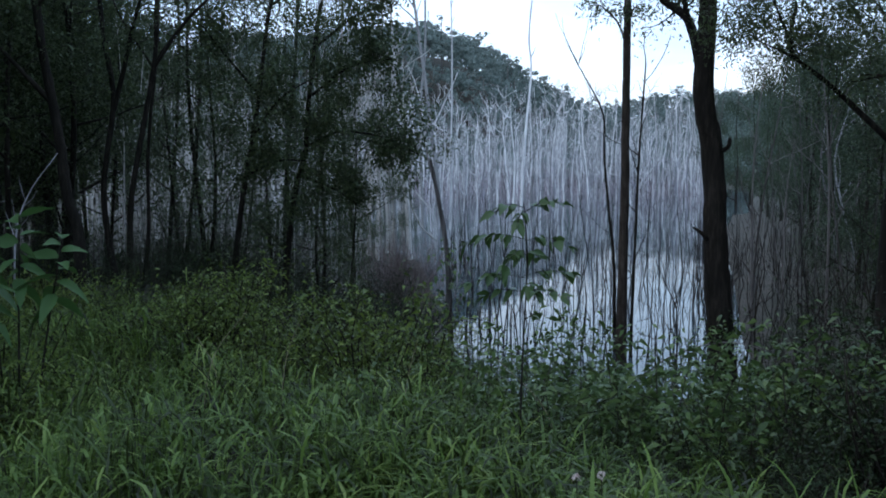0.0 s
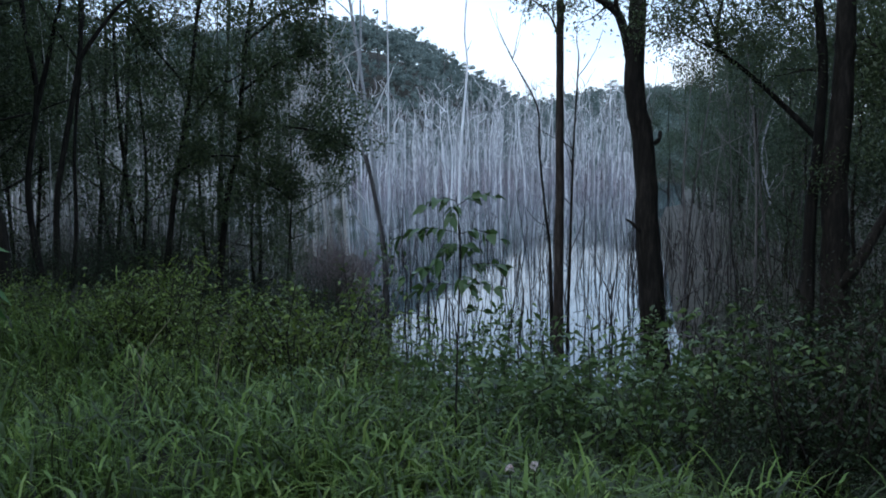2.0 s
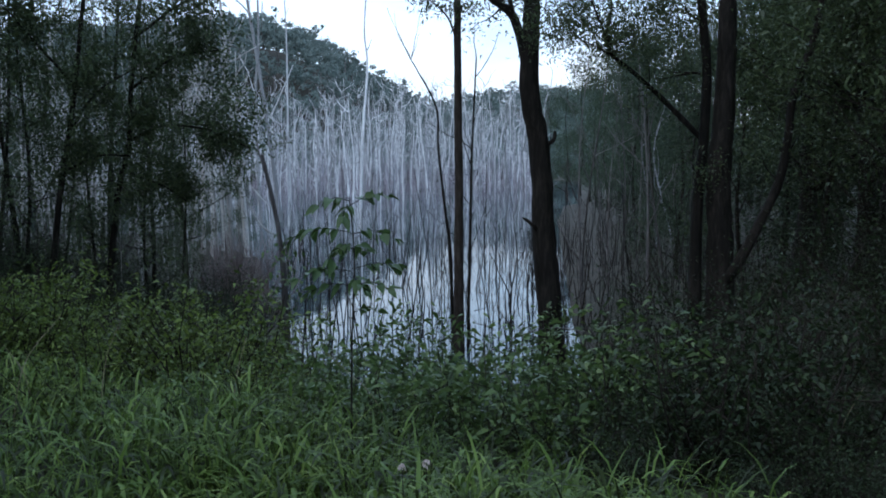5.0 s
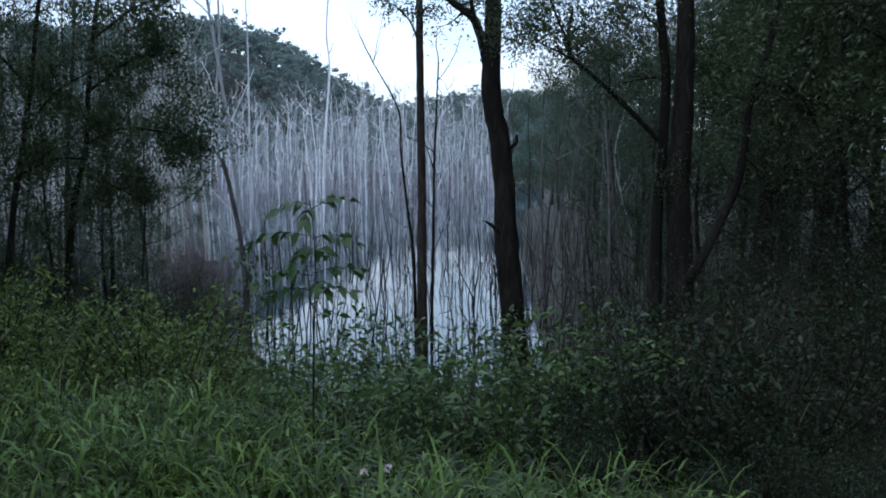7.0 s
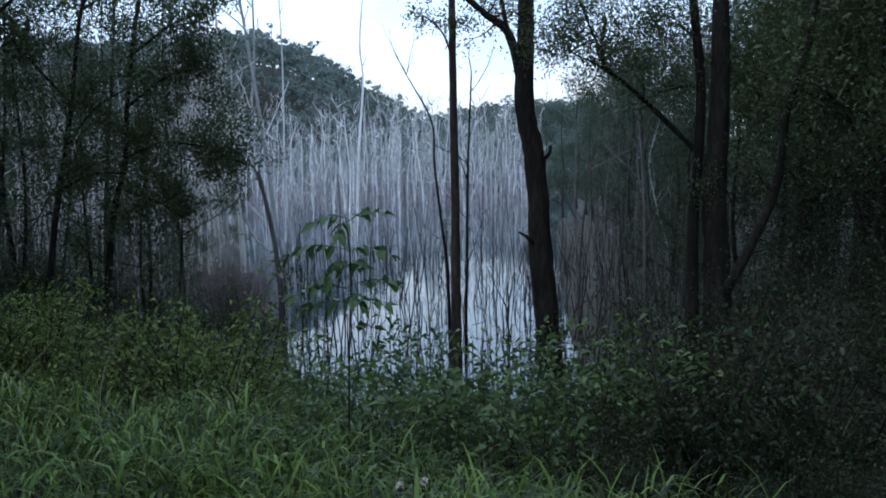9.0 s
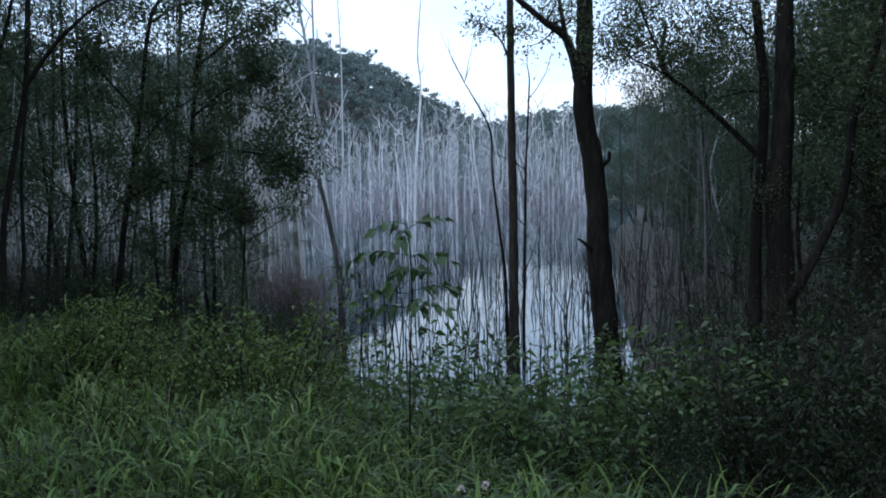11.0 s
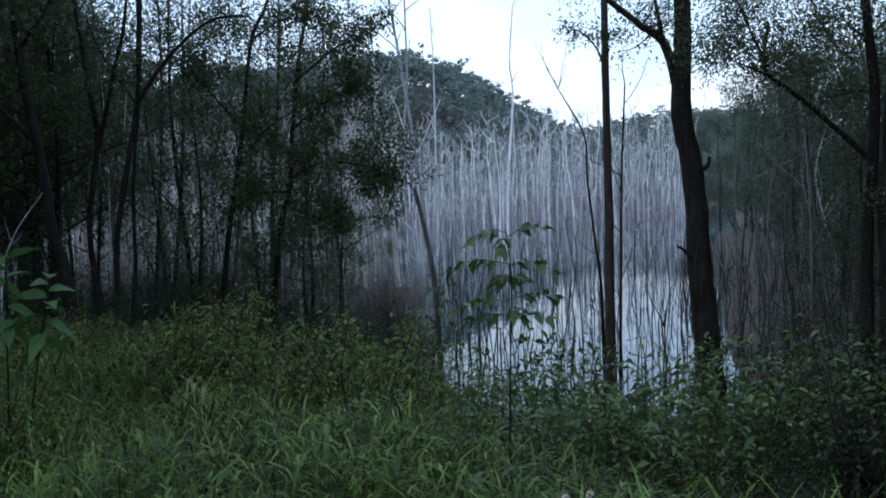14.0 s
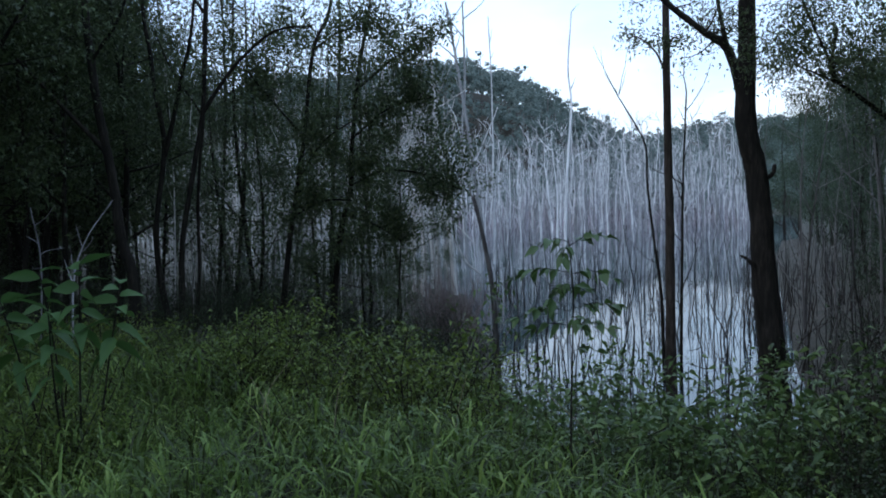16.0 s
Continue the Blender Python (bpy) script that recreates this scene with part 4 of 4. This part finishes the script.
def undergrowth():
    rng = np.random.default_rng(51)
    weeds = [shrub("weed", "leafy green weed at the edge of the grass", "weeds at the grass edge", 500 + i, 0.8, 1.0, 11, 960, 0.044, M_WEED, 0.35, 0.36) for i in range(4)]
    shaded = [shrub("low_shrub", "low green shrub on the bank, shade painted into its leaves", "low shrubs on the bank", 510 + i, 0.8, 1.0, 9, 620, 0.033, M_SHADE) for i in range(3)]
    spots = []
    while len(spots) < 225:
        x = rng.uniform(-5.2, 3.3)
        edge = 6.6 - 0.25 * (x + 1) if x < -1 else 6.6 - 1.5 * (x + 1) if x < 0.6 else 4.3
        y = edge + abs(rng.normal(0, 1.6)) - 0.4 - (rng.uniform(0, 1.8) if x < -0.6 and rng.random() < 0.35 else 0)
        h = min(room(x, y), 0.95) * rng.uniform(0.4, 1.3) * (0.62 if y < edge else 1.0)
        if h > 0.17:
            spots.append((x, y, h / 0.8))
    scatter(weeds, [p for p in spots if p[0] < 0.3], 52, sink=0.02, tilt=5)
    scatter(weeds, [(-2.95, 4.6, 1.0), (-2.6, 4.6, 0.85), (-2.25, 4.75, 0.75), (-3.2, 5.2, 1.1), (-2.7, 5.3, 1.0), (-3.4, 4.6, 1.05), (-2.0, 5.2, 0.6), (-2.75, 4.3, 0.75), (-2.4, 4.4, 0.6), (-3.1, 4.2, 0.8)], 57, sink=0.02, tilt=5)
    spots += [(2.3, 3.7, 0.45), (2.7, 3.6, 0.5), (2.5, 4.0, 0.45), (2.9, 3.9, 0.55), (3.2, 3.8, 0.6), (3.0, 3.6, 0.4)]
    for _ in range(120):
        y = rng.uniform(2.8, 5.6)
        x = y * rng.uniform(0.36, 0.95) + 0.1
        if y > 3.7 or x > 0.62 * y:
            spots.append((x, y, rng.uniform(0.3, 0.8) * (0.42 + 0.08 * y)))
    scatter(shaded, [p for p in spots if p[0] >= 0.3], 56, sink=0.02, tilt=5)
    bushes = [shrub("shrub", "tangled bank shrub with shade painted into its leaves", "bank shrubs", 520 + i, 1.3, 1.3, 12, 1400, 0.029, M_SHRUB) for i in range(6)]
    spots = []
    while len(spots) < 165:
        if rng.random() < 0.45:
            x, y = rng.uniform(1.6, 9), rng.uniform(5, 13)
            if shore(x, y) < 0.6 or (x < 0.50 * y and rng.random() < 0.72):
                continue
        else:
            y = rng.uniform(9, 19)
            x = rng.uniform(-0.7, 0.0) * y
            if shore(x, y) < 0.5 or y < 8.8 - 0.2 * x:
                continue
        h = min(room(x, y), 1.7) if x > -0.5 else 5 - (0.05 if x < -2.5 else 0.1) * y - z_at(x, y)
        h = min(h, 1.8) * rng.uniform(0.65, 1.05)
        if h > 0.3:
            spots.append((x, y, h / 1.3))
    while len(spots) < 139:
        y = rng.uniform(10.5, 25)
        x = rng.uniform(0.35, 0.54) * y
        if shore(x, y) > 0.2:
            spots.append((x, y, rng.uniform(0.3, 0.85)))
    scatter(bushes, spots, 53, sink=0.03, tilt=6)
    tall = [shrub("shrub", "tall leafy thicket shrub under the trees, shade painted into its leaves", "thicket shrubs", 540 + i, 2.6, 1.1, 14, 2800, 0.037, M_SHRUB) for i in range(4)]
    spots = [(5.4, 6.2, 0.7), (6.2, 5.2), (6.6, 6.8), (7.4, 5.8), (6.2, 7.6, 0.8), (7.2, 7.8), (8.2, 6.8), (6.9, 4.2), (8.6, 9.2), (9.4, 10.6), (10.6, 13), (7.9, 10.2), (12, 17), (13.5, 20), (15, 24), (11, 15.4), (9.6, 12), (17, 29), (5.6, 4.4, 0.7), (4.9, 5.2, 0.5), (5.6, 11.4, 0.6), (5.0, 10.5, 0.5), (6.3, 12.4, 0.7), (6.8, 11, 0.8), (4.3, 9.8, 0.4),
             (-5.2, 9.6, 0.5), (-6.4, 9.4, 0.6), (-7.4, 11.4), (-6.0, 11.6, 0.7), (-8.6, 10.4), (-7, 13), (-5.2, 13.6, 0.6), (-9, 14), (-3.4, 13.2, 0.5), (-2.6, 14.2, 0.65), (-3.2, 15.4, 0.75), (-2.2, 16.6, 0.6), (-4.5, 18, 0.9), (-5.8, 19.2, 0.9), (-3.8, 19.8, 0.8), (-2.6, 19, 0.6), (-7, 18.6, 0.9), (-5.1, 16, 0.85), (-1.7, 15.2, 0.5), (-4.2, 14.6, 0.8), (-3.2, 32, 0.8), (-2.5, 33.6, 0.8), (-4.6, 33, 0.9), (-1.6, 30.4, 0.55), (-5.6, 30, 0.9), (-3.6, 27.5, 0.6), (-6.6, 34, 1.0), (-5, 25, 0.8), (-7.6, 27, 0.9), (-6.4, 22.5, 0.8), (-4.0, 23, 0.6), (-9, 31, 1.0), (-1.3, 27, 0.4), (-2.4, 24, 0.4), (6.9, 16.6, 0.35), (8.6, 19.8, 0.55), (8.2, 17.4, 0.5), (9.8, 23.5, 0.6), (10.2, 20, 0.75), (11, 25.5, 0.7), (9.2, 17.6, 0.65), (12.6, 29, 0.8), (8.0, 15.2, 0.5), (5.4, 13.4, 0.35), (6.2, 14.6, 0.42), (5.0, 11.8, 0.3), (6.7, 15.4, 0.42), (10.8, 17.8, 0.9), (13.4, 25.6, 1.0), (15, 31, 1.1)]
    scatter(tall, spots, 54, 0.85, 1.2, 0.03, 5)
    airy = [shrub("tall_weed", "airy upright weed with sparse small leaves", "airy weeds on the bank", 560 + i, 1.1, 0.75, 7, 430, 0.085, M_WEED_DARK, 0.3, 0.36) for i in range(4)]
    spots = [(0.75, 5.6), (1.0, 6.0), (1.35, 5.9), (1.7, 6.4), (1.25, 6.8), (0.6, 6.6), (2.0, 6.0), (2.3, 6.6), (1.9, 7.2), (2.6, 6.2), (0.3, 7.2), (1.5, 7.4), (2.8, 7.0), (0.2, 5.6), (-0.1, 6.4), (1.0, 6.5), (1.55, 6.1), (2.1, 6.9), (2.45, 7.1), (0.75, 6.9), (1.3, 7.2), (2.2, 5.4), (0.5, 5.2), (0.9, 5.1), (1.5, 5.2), (0.0, 7.8), (0.8, 7.4), (2.4, 7.8), (1.1, 5.5), (1.8, 5.7), (2.6, 5.3), (0.4, 6.0), (0.9, 4.7), (1.2, 4.9), (1.5, 4.75), (1.75, 5.05), (2.05, 4.9), (2.3, 5.15), (1.35, 5.35), (1.9, 5.4), (0.65, 5.0), (2.15, 5.8), (1.65, 5.9), (1.05, 5.75)]
    scatter(airy, [(x, y, (5 - y * (rng.uniform(0.15, 0.235) + (0.05 if x > 2.3 else 0)) - z_at(x, y)) / 1.2) for x, y in spots], 55, sink=0.02, tilt=4)
    low = [(0.2, 4.55, 0.38), (0.55, 4.5, 0.42), (0.4, 4.8, 0.5), (0.75, 4.45, 0.4), (0.0, 4.9, 0.45), (1.0, 4.7, 0.45), (-0.25, 5.2, 0.5), (0.25, 5.2, 0.55), (1.3, 4.6, 0.42), (0.7, 4.95, 0.5), (0.1, 4.35, 0.3), (0.45, 4.3, 0.28), (1.6, 4.8, 0.45), (-0.5, 5.0, 0.42)]
    scatter(airy, [(x, y, h * 1.3) for x, y, h in low], 58, sink=0.02, tilt=5)


undergrowth()


def reddish_bush():
    rng = np.random.default_rng(61)
    t = thing("bare_bush", (-0.85, 18.4, z_at(-0.85, 18.4)), "leafless reddish-brown twiggy bush on the shore", "shrub")
    tubes = []
    for i in range(210):
        p = branch_path((rng.normal(0, 0.38), rng.normal(0, 0.26), -0.1), rng.uniform(0, 6.28), rng.uniform(0.7, 1.5), rng.uniform(1.1, 1.95), rng, 0.5, 0.1, 5)
        tubes.append(tube(p, 0.008, 0.003, 3, rng))
        for k in range(4):
            q = branch_path(p[int(rng.integers(2, 5))], rng.uniform(0, 6.28), rng.uniform(0.4, 1.3), rng.uniform(0.2, 0.5), rng, 0.3, 0.15, 3)
            tubes.append(tube(q, 0.004, 0.002, 3, rng))
    part("twig_spray", joined(tubes), M_REDTWIG, t)


reddish_bush()


def young_sapling():
    """The lone broad-leaved sapling in front of the water."""
    rng = np.random.default_rng(71)
    x, y = 0.38, 4.2
    z0 = z_at(x, y)
    t = thing("sapling", (x, y, z0), "young green sapling with broad drooping leaves", "plant")
    line = np.array([(0, 0, -0.05), (0.005, 0, 3.83 - z0), (0.015, 0, 4.17 - z0), (0.03, 0, 4.5 - z0), (0.025, 0, 4.67 - z0), (0.01, 0, 4.83 - z0)])
    part("stem", tube(smooth_path(line, 4), 0.006, 0.0025, 7, rng, 0.03), M_BARK_THIN, t)
    # compound leaves: height on the stem, reach sideways, rise, reach in depth, leaflets
    for z, dx, dz, dy, n in ((4.83, -0.15, -0.02, -0.05, 5), (4.81, 0.19, 0.04, 0.04, 5), (4.80, -0.05, -0.05, -0.14, 4), (4.68, -0.27, -0.02, 0.05, 6), (4.67, 0.20, -0.02, -0.06, 5),
                             (4.62, -0.10, -0.05, -0.18, 5), (4.60, 0.10, -0.04, 0.16, 4), (4.50, 0.27, -0.01, 0.05, 7), (4.49, -0.26, -0.02, -0.05, 6), (4.46, 0.05, -0.05, -0.2, 4),
                             (4.41, 0.17, 0.0, -0.08, 5), (4.42, -0.22, -0.05, 0.08, 4), (4.28, 0.13, 0.0, 0.05, 3)):
        a = np.array([0.015, 0, z - z0 - 0.02])
        e = a + np.array([dx, dy, dz])
        rachis = smooth_path([a, (a + e) / 2 + np.array([0, 0, 0.03]), e], 4)
        part("leaf_stalk", tube(rachis, 0.0025, 0.0012, 4, rng), M_BARK_THIN, t)
        along = unit(e - a)
        for q in range(n):
            base = rachis[min(int((0.3 + 0.7 * q / max(n - 1, 1)) * (len(rachis) - 1)), len(rachis) - 1)]
            for side in (-1, 1):
                out = np.array([-along[1], along[0], 0]) * side
                way = along * (1.2 if q == n - 1 else 0.45) + out * 0.6 + np.array([0, 0, -0.2]) + rng.standard_normal(3) * 0.25
                L = rng.uniform(0.05, 0.085)
                part("leaf", broad_leaf_set(base[None], way[None], np.array([L]), np.array([L * rng.uniform(0.52, 0.66)]), rng, rng.uniform(0.1, 0.6)), M_SAPLING, t)


young_sapling()


def broad_plant():
    rng = np.random.default_rng(75)
    x, y = -2.5, 4.95
    z0 = z_at(x, y)
    t = thing("broad_leaved_plant", (x, y, z0), "wild plant with large soft green leaves", "plant")
    for s, (dx, dy, top) in enumerate(((0.08, 0.0, 1.33), (-0.22, 0.1, 1.28), (0.3, 0.05, 1.2), (-0.05, -0.15, 1.08), (-0.4, -0.05, 1.16))):
        line = np.array([(dx * 0.3, dy * 0.4, -0.05), (dx * 0.6, dy, top * 0.5), (dx, dy, top)])
        part("stem", tube(smooth_path(line, 5), 0.008, 0.004, 6, rng), M_BARK_THIN, t)
        for k in range(12):
            z = top - 0.035 * k - 0.01 * rng.random()
            az = k * 2.4 + s
            base = np.array([[dx * (0.3 + 0.7 * z / top), dy, z]])
            way = np.array([[math.cos(az), math.sin(az), 0.5 - 0.09 * k]])
            part("leaf", broad_leaf_set(base, way, np.array([rng.uniform(0.16, 0.26)]), np.array([rng.uniform(0.065, 0.09)]), rng, rng.uniform(0.2, 0.6)), M_BROAD, t)


broad_plant()


def dead_snag(name, label, line, r0, r1, mat, seed, twigs=0, length=0.5, lift=0.4, hanging=()):
    rng = np.random.default_rng(seed)
    foot = np.array(line[0], float)
    foot[2] = min(foot[2], max(z_at(foot[0], foot[1]), WATER_Z - 0.8)) - 0.1
    t = thing(name, tuple(foot), label, "dead tree")
    P = smooth_path(np.vstack([foot, np.array(line, float)[1:]]) - foot, 5)
    part("trunk", tube(P, r0, r1, 8, rng, 0.05), mat, t)
    for path, a in hanging:
        part("branch", tube(smooth_path(np.array(path, float) - foot, 4), a, a * 0.6, 5, rng), mat, t)
    for i in range(twigs):
        k = int(rng.integers(len(P) // 3, len(P)))
        q = branch_path(P[k], rng.uniform(0, 6.28), rng.uniform(lift, 1.2), length * rng.uniform(0.5, 1.2), rng, 0.4, 0.14, 5)
        part("branch", tube(q, r1 * 0.9, r1 * 0.3, 4, rng), mat, t)


dead_snag("dead_sapling", "thin dark dead sapling with bare upright twigs", [(3.17, 14.5, 1.0), (3.19, 14.5, 2.43), (3.22, 14.5, 3.67), (3.26, 14.5, 5.21), (3.34, 14.5, 6.72)], 0.035, 0.012, M_BARK_THIN, 81, 9, 1.0)
dead_snag("dead_sapling", "thin crooked dark dead sapling", [(3.02, 15, 1.2), (2.99, 15, 2.74), (2.96, 15, 3.54), (2.88, 15, 4.16), (2.77, 15, 5.22), (2.74, 15, 5.93), (2.41, 15, 6.57), (2.3, 15, 6.75)], 0.035, 0.008, M_BARK_THIN, 82, 7, 0.9)
dead_snag("dead_snag", "weathered grey-brown dead snag on the bank", [(0.12, 10.5, 2.4), (0.08, 10.5, 3.27), (0.04, 10.5, 4.03), (-0.06, 10.5, 4.65), (-0.15, 10.5, 5.09)], 0.042, 0.022, M_DEAD_GREY, 83, 2, 0.4)
dead_snag("dead_tree", "tall pale dead tree rising above the drowned stand", [(0.19, 48, -0.8), (-0.28, 48, 4.02), (-0.74, 48, 8.04), (-1.41, 48, 12.89), (-1.9, 48, 16.0)], 0.15, 0.055, M_DEAD, 84, 8, 3.0, 0.7)
dead_snag("dead_tree", "tall pale forked dead trunk in the stand", [(-0.9, 47, -0.8), (-1.15, 47, 4), (-1.21, 48, 8.65), (-0.98, 48, 11.38), (-0.98, 48, 16.0)], 0.11, 0.045, M_DEAD, 85, 6, 2.5, 0.7)
dead_snag("dead_tree", "very tall thin bare dead trunk", [(3.6, 40, -0.8), (3.6, 40, 3), (3.77, 40, 6.51), (4.01, 40, 9.31), (3.9, 40, 11), (4.1, 40, 13.5)], 0.075, 0.03, M_DEAD, 86, 2, 1.0, 0.8)
dead_snag("dead_tree", "very tall thin bare dead trunk", [(0.3, 45, -0.8), (0.4, 45, 5), (0.46, 45, 10.7), (0.37, 45, 14.5)], 0.07, 0.025, M_DEAD, 87, 2, 1.0, 0.8)
dead_snag("dead_tree", "white dead trunk with a broken hanging branch", [(-2.3, 36.1, -0.5), (-2.25, 36, 2.0), (-2.22, 36, 4.0), (-2.3, 36, 6.5)], 0.07, 0.03, M_DEAD_WHITE, 88, 2, 0.8, 0.5,
          [([(-2.22, 36, 5.35), (-1.5, 35.9, 3.92), (-0.92, 35.9, 2.63), (-0.28, 35.9, 2.04)], 0.06), ([(-1.9, 36, 4.7), (-1.2, 35.9, 4.1), (-0.5, 35.8, 3.3)], 0.035)])
dead_snag("dead_tree", "stout white dead trunk at the water's edge", [(-2.19, 29, 1.6), (-2.15, 29, 3.0), (-2.06, 29, 4.8), (-2.0, 29, 6.6), (-2.05, 29, 8.6)], 0.105, 0.05, M_DEAD_WHITE, 281, 5, 1.2, 0.6)
dead_snag("dead_tree", "white dead trunk at the water's edge", [(-2.53, 29.2, 1.6), (-2.47, 29.2, 3.0), (-2.40, 29.2, 4.6), (-2.42, 29.2, 7.2)], 0.075, 0.035, M_DEAD_WHITE, 282, 4, 1.0, 0.6)
dead_snag("dead_tree", "bare white gum with a spreading forked top", [(-14.2, 60, 1.0), (-14.3, 60, 8.0), (-14.3, 60, 12.2), (-14.35, 60, 14.1), (-14.9, 60, 15.6)], 0.2, 0.06, M_DEAD_WHITE, 283, 7, 2.6, 0.5,
          [([(-14.31, 60, 12.6), (-13.8, 60, 13.7), (-13.2, 60, 15.3)], 0.1), ([(-14.33, 60, 11.2), (-15.2, 60, 12.6), (-15.8, 60, 14.2)], 0.09)])
dead_snag("dead_tree", "crooked pale dead stem on the far bank", [(12.0, 26, 0.5), (11.72, 26, 3.29), (11.42, 26, 4.42), (11.27, 26, 5.42), (11.45, 26, 6.98)], 0.045, 0.02, M_BRUSH, 89, 4, 1.2)
dead_snag("dead_tree", "crooked pale dead stem on the far bank", [(11.9, 24, 0.5), (11.46, 24, 2.47), (10.98, 24, 4.17), (10.79, 24, 5.34), (11.13, 24, 6.66)], 0.04, 0.018, M_BRUSH, 90, 4, 1.2)


def climbing_vine(x, y, low, high, spread, leaves, seed):
    rng = np.random.default_rng(seed)
    t = thing("climbing_vine", (x, y, low), "leafy green vine climbing a dead snag", "vine")
    z = np.linspace(0, high - low, 9)
    line = np.stack([0.05 * np.sin(z * 9), 0.05 * np.cos(z * 9), z], 1)
    part("stem", tube(line, 0.006, 0.003, 5, rng), M_TWIG, t)
    n = leaves
    P = line[rng.integers(1, 9, n)] + rng.standard_normal((n, 3)) * np.array([spread, spread, 0.08])
    L = rng.uniform(0.05, 0.1, n)
    tagged(part("foliage", broad_leaf_set(P, rng.standard_normal((n, 3)) + np.array([0, -0.4, -0.2]), L, L * 0.55, rng, 0.4), M_WEED_DARK, t), kind="stuff")


climbing_vine(0.08, 10.42, 2.9, 4.05, 0.11, 130, 301)
climbing_vine(3.2, 9.78, 2.4, 3.35, 0.16, 90, 302)


def arching_cane(label, line, r, mat, seed, twigs=0):
    rng = np.random.default_rng(seed)
    foot = np.array(line[0], float)
    foot[2] = z_at(foot[0], foot[1]) - 0.03
    t = thing("dry_cane", tuple(foot), label, "dead stem", "dry canes")
    P = smooth_path(np.vstack([foot, np.array(line, float)[1:]]) - foot, 6)
    part("stem", tube(P, r, r * 0.4, 5, rng), mat, t)
    for i in range(twigs):
        k = int(rng.integers(len(P) // 3, len(P) - 1))
        part("side_shoot", tube(branch_path(P[k], rng.uniform(0, 6.28), rng.uniform(0.2, 1.0), rng.uniform(0.15, 0.4), rng, 0.2, 0.15, 4), r * 0.5, r * 0.2, 4, rng), mat, t)


arching_cane("bare arching cane over the bank weeds", [(1.35, 7.0, 2.9), (1.7, 7.0, 3.35), (2.25, 7.0, 3.58), (2.7, 6.9, 3.52)], 0.009, M_DEAD_GREY, 191, 3)
arching_cane("pale bare forked stem beside the thicket", [(-4.3, 8.6, 3.4), (-4.25, 8.6, 4.3), (-4.1, 8.6, 4.75), (-3.8, 8.6, 5.15)], 0.012, M_BRUSH, 192, 5)
arching_cane("pale bare forked stem beside the thicket", [(-4.5, 8.3, 3.4), (-4.42, 8.3, 4.5), (-4.5, 8.3, 5.1)], 0.010, M_BRUSH, 193, 4)
for k in range(14):
    cane_rng = np.random.default_rng(200 + k)
    cx, cy = cane_rng.uniform(-3.5, 3.8), cane_rng.uniform(3.6, 6.8)
    cz = z_at(cx, cy)
    ca, ch = cane_rng.uniform(0, 6.28), cane_rng.uniform(0.5, 0.85)
    arching_cane("dry straw-coloured stem leaning in the grass", [(cx, cy, cz), (cx + 0.12 * math.cos(ca), cy, cz + ch * 0.6), (cx + 0.4 * math.cos(ca), cy, cz + ch)], 0.004, M_STRAW, 220 + k)


def pink_flowers():
    rng = np.random.default_rng(95)
    for x, y, z in ((0.46, 2.9, 3.94), (0.545, 2.9, 3.95)):
        z0 = z_at(x, y)
        t = thing("flower", (x, y, z0), "small pale pink flower head in the grass", "flower", "pink flowers in the grass")
        part("stem", tube(np.array([(0, 0, -0.03), (0.01, 0, 0.25), (0, 0, z - z0)]), 0.0025, 0.0015, 4, rng), M_TWIG, t)
        n = 26
        d = unit(rng.standard_normal((n, 3)) + np.array([0, 0, 0.5]))
        part("blossom", leaf_set(np.array([[0, 0, z - z0]]) + d * 0.004, d, np.full(n, 0.016), np.full(n, 0.007), rng), M_PETAL, t)


pink_flowers()


def grass():
    """Leafy grass over the flat top of the bank, in tussocks of uneven height."""
    rng = np.random.default_rng(99)
    n = 32000
    cy = 1.6 + 8.4 * rng.random(6000) ** 0.9
    cx = rng.uniform(-0.95, 0.85, 6000) * (np.abs(cy) + 1.5)
    pick = rng.integers(0, 6000, n)
    x, y = cx[pick] + rng.normal(0, 0.055, n), cy[pick] + rng.normal(0, 0.055, n)
    far = np.where(x < -1, 7.6 - 0.25 * (x + 1), np.where(x < 0.6, 7.6 - 1.6 * (x + 1), 5.2))
    ok = (y < far + np.where(x < 0, 0.5, 0.0) + rng.normal(0, 1, n) * np.where(x < 0, 0.9, 0.4)) & (x < np.where(y < 3.3, 0.50, 0.34) * np.abs(y) + 0.15 + rng.normal(0, 0.2, n)) & (np.hypot(x, y) > 0.9)
    x, y = x[ok], y[ok]
    z = land(x, y)
    tuss = 0.5 + 0.5 * np.sin(x * 2.3 + 1.7 * np.sin(y * 1.1)) * np.cos(y * 2.1 + 1.3 * np.sin(x * 0.9))
    h = (0.15 + 0.34 * tuss) * rng.uniform(0.6, 1.25, len(x))
    pieces = []
    for k in range(5):
        f = (k + 0.6) / 5
        base = np.stack([x + rng.normal(0, 0.025, len(x)), y + rng.normal(0, 0.025, len(x)), z + h * f * 0.9 - 0.02], 1)
        m = len(x)
        pieces.append(blade_set(base, rng.uniform(0, 6.283, m), rng.uniform(0.10, 0.29, m), rng.uniform(0.006, 0.0185, m), rng.uniform(0.0, 1.35, m), rng.uniform(0.4, 2.2, m)))
    stalks = blade_set(np.stack([x, y, z - 0.03], 1), rng.uniform(0, 6.283, len(x)), h * 1.05, np.full(len(x), 0.005), np.full(len(x), 1.5), np.full(len(x), 0.15))
    ob = new("grass", mesh("grass", *joined(pieces + [stalks]), mat=M_GRASS))
    tagged(ob, "lush knee-high green grass with arching blades", "grass", kind="stuff")


grass()
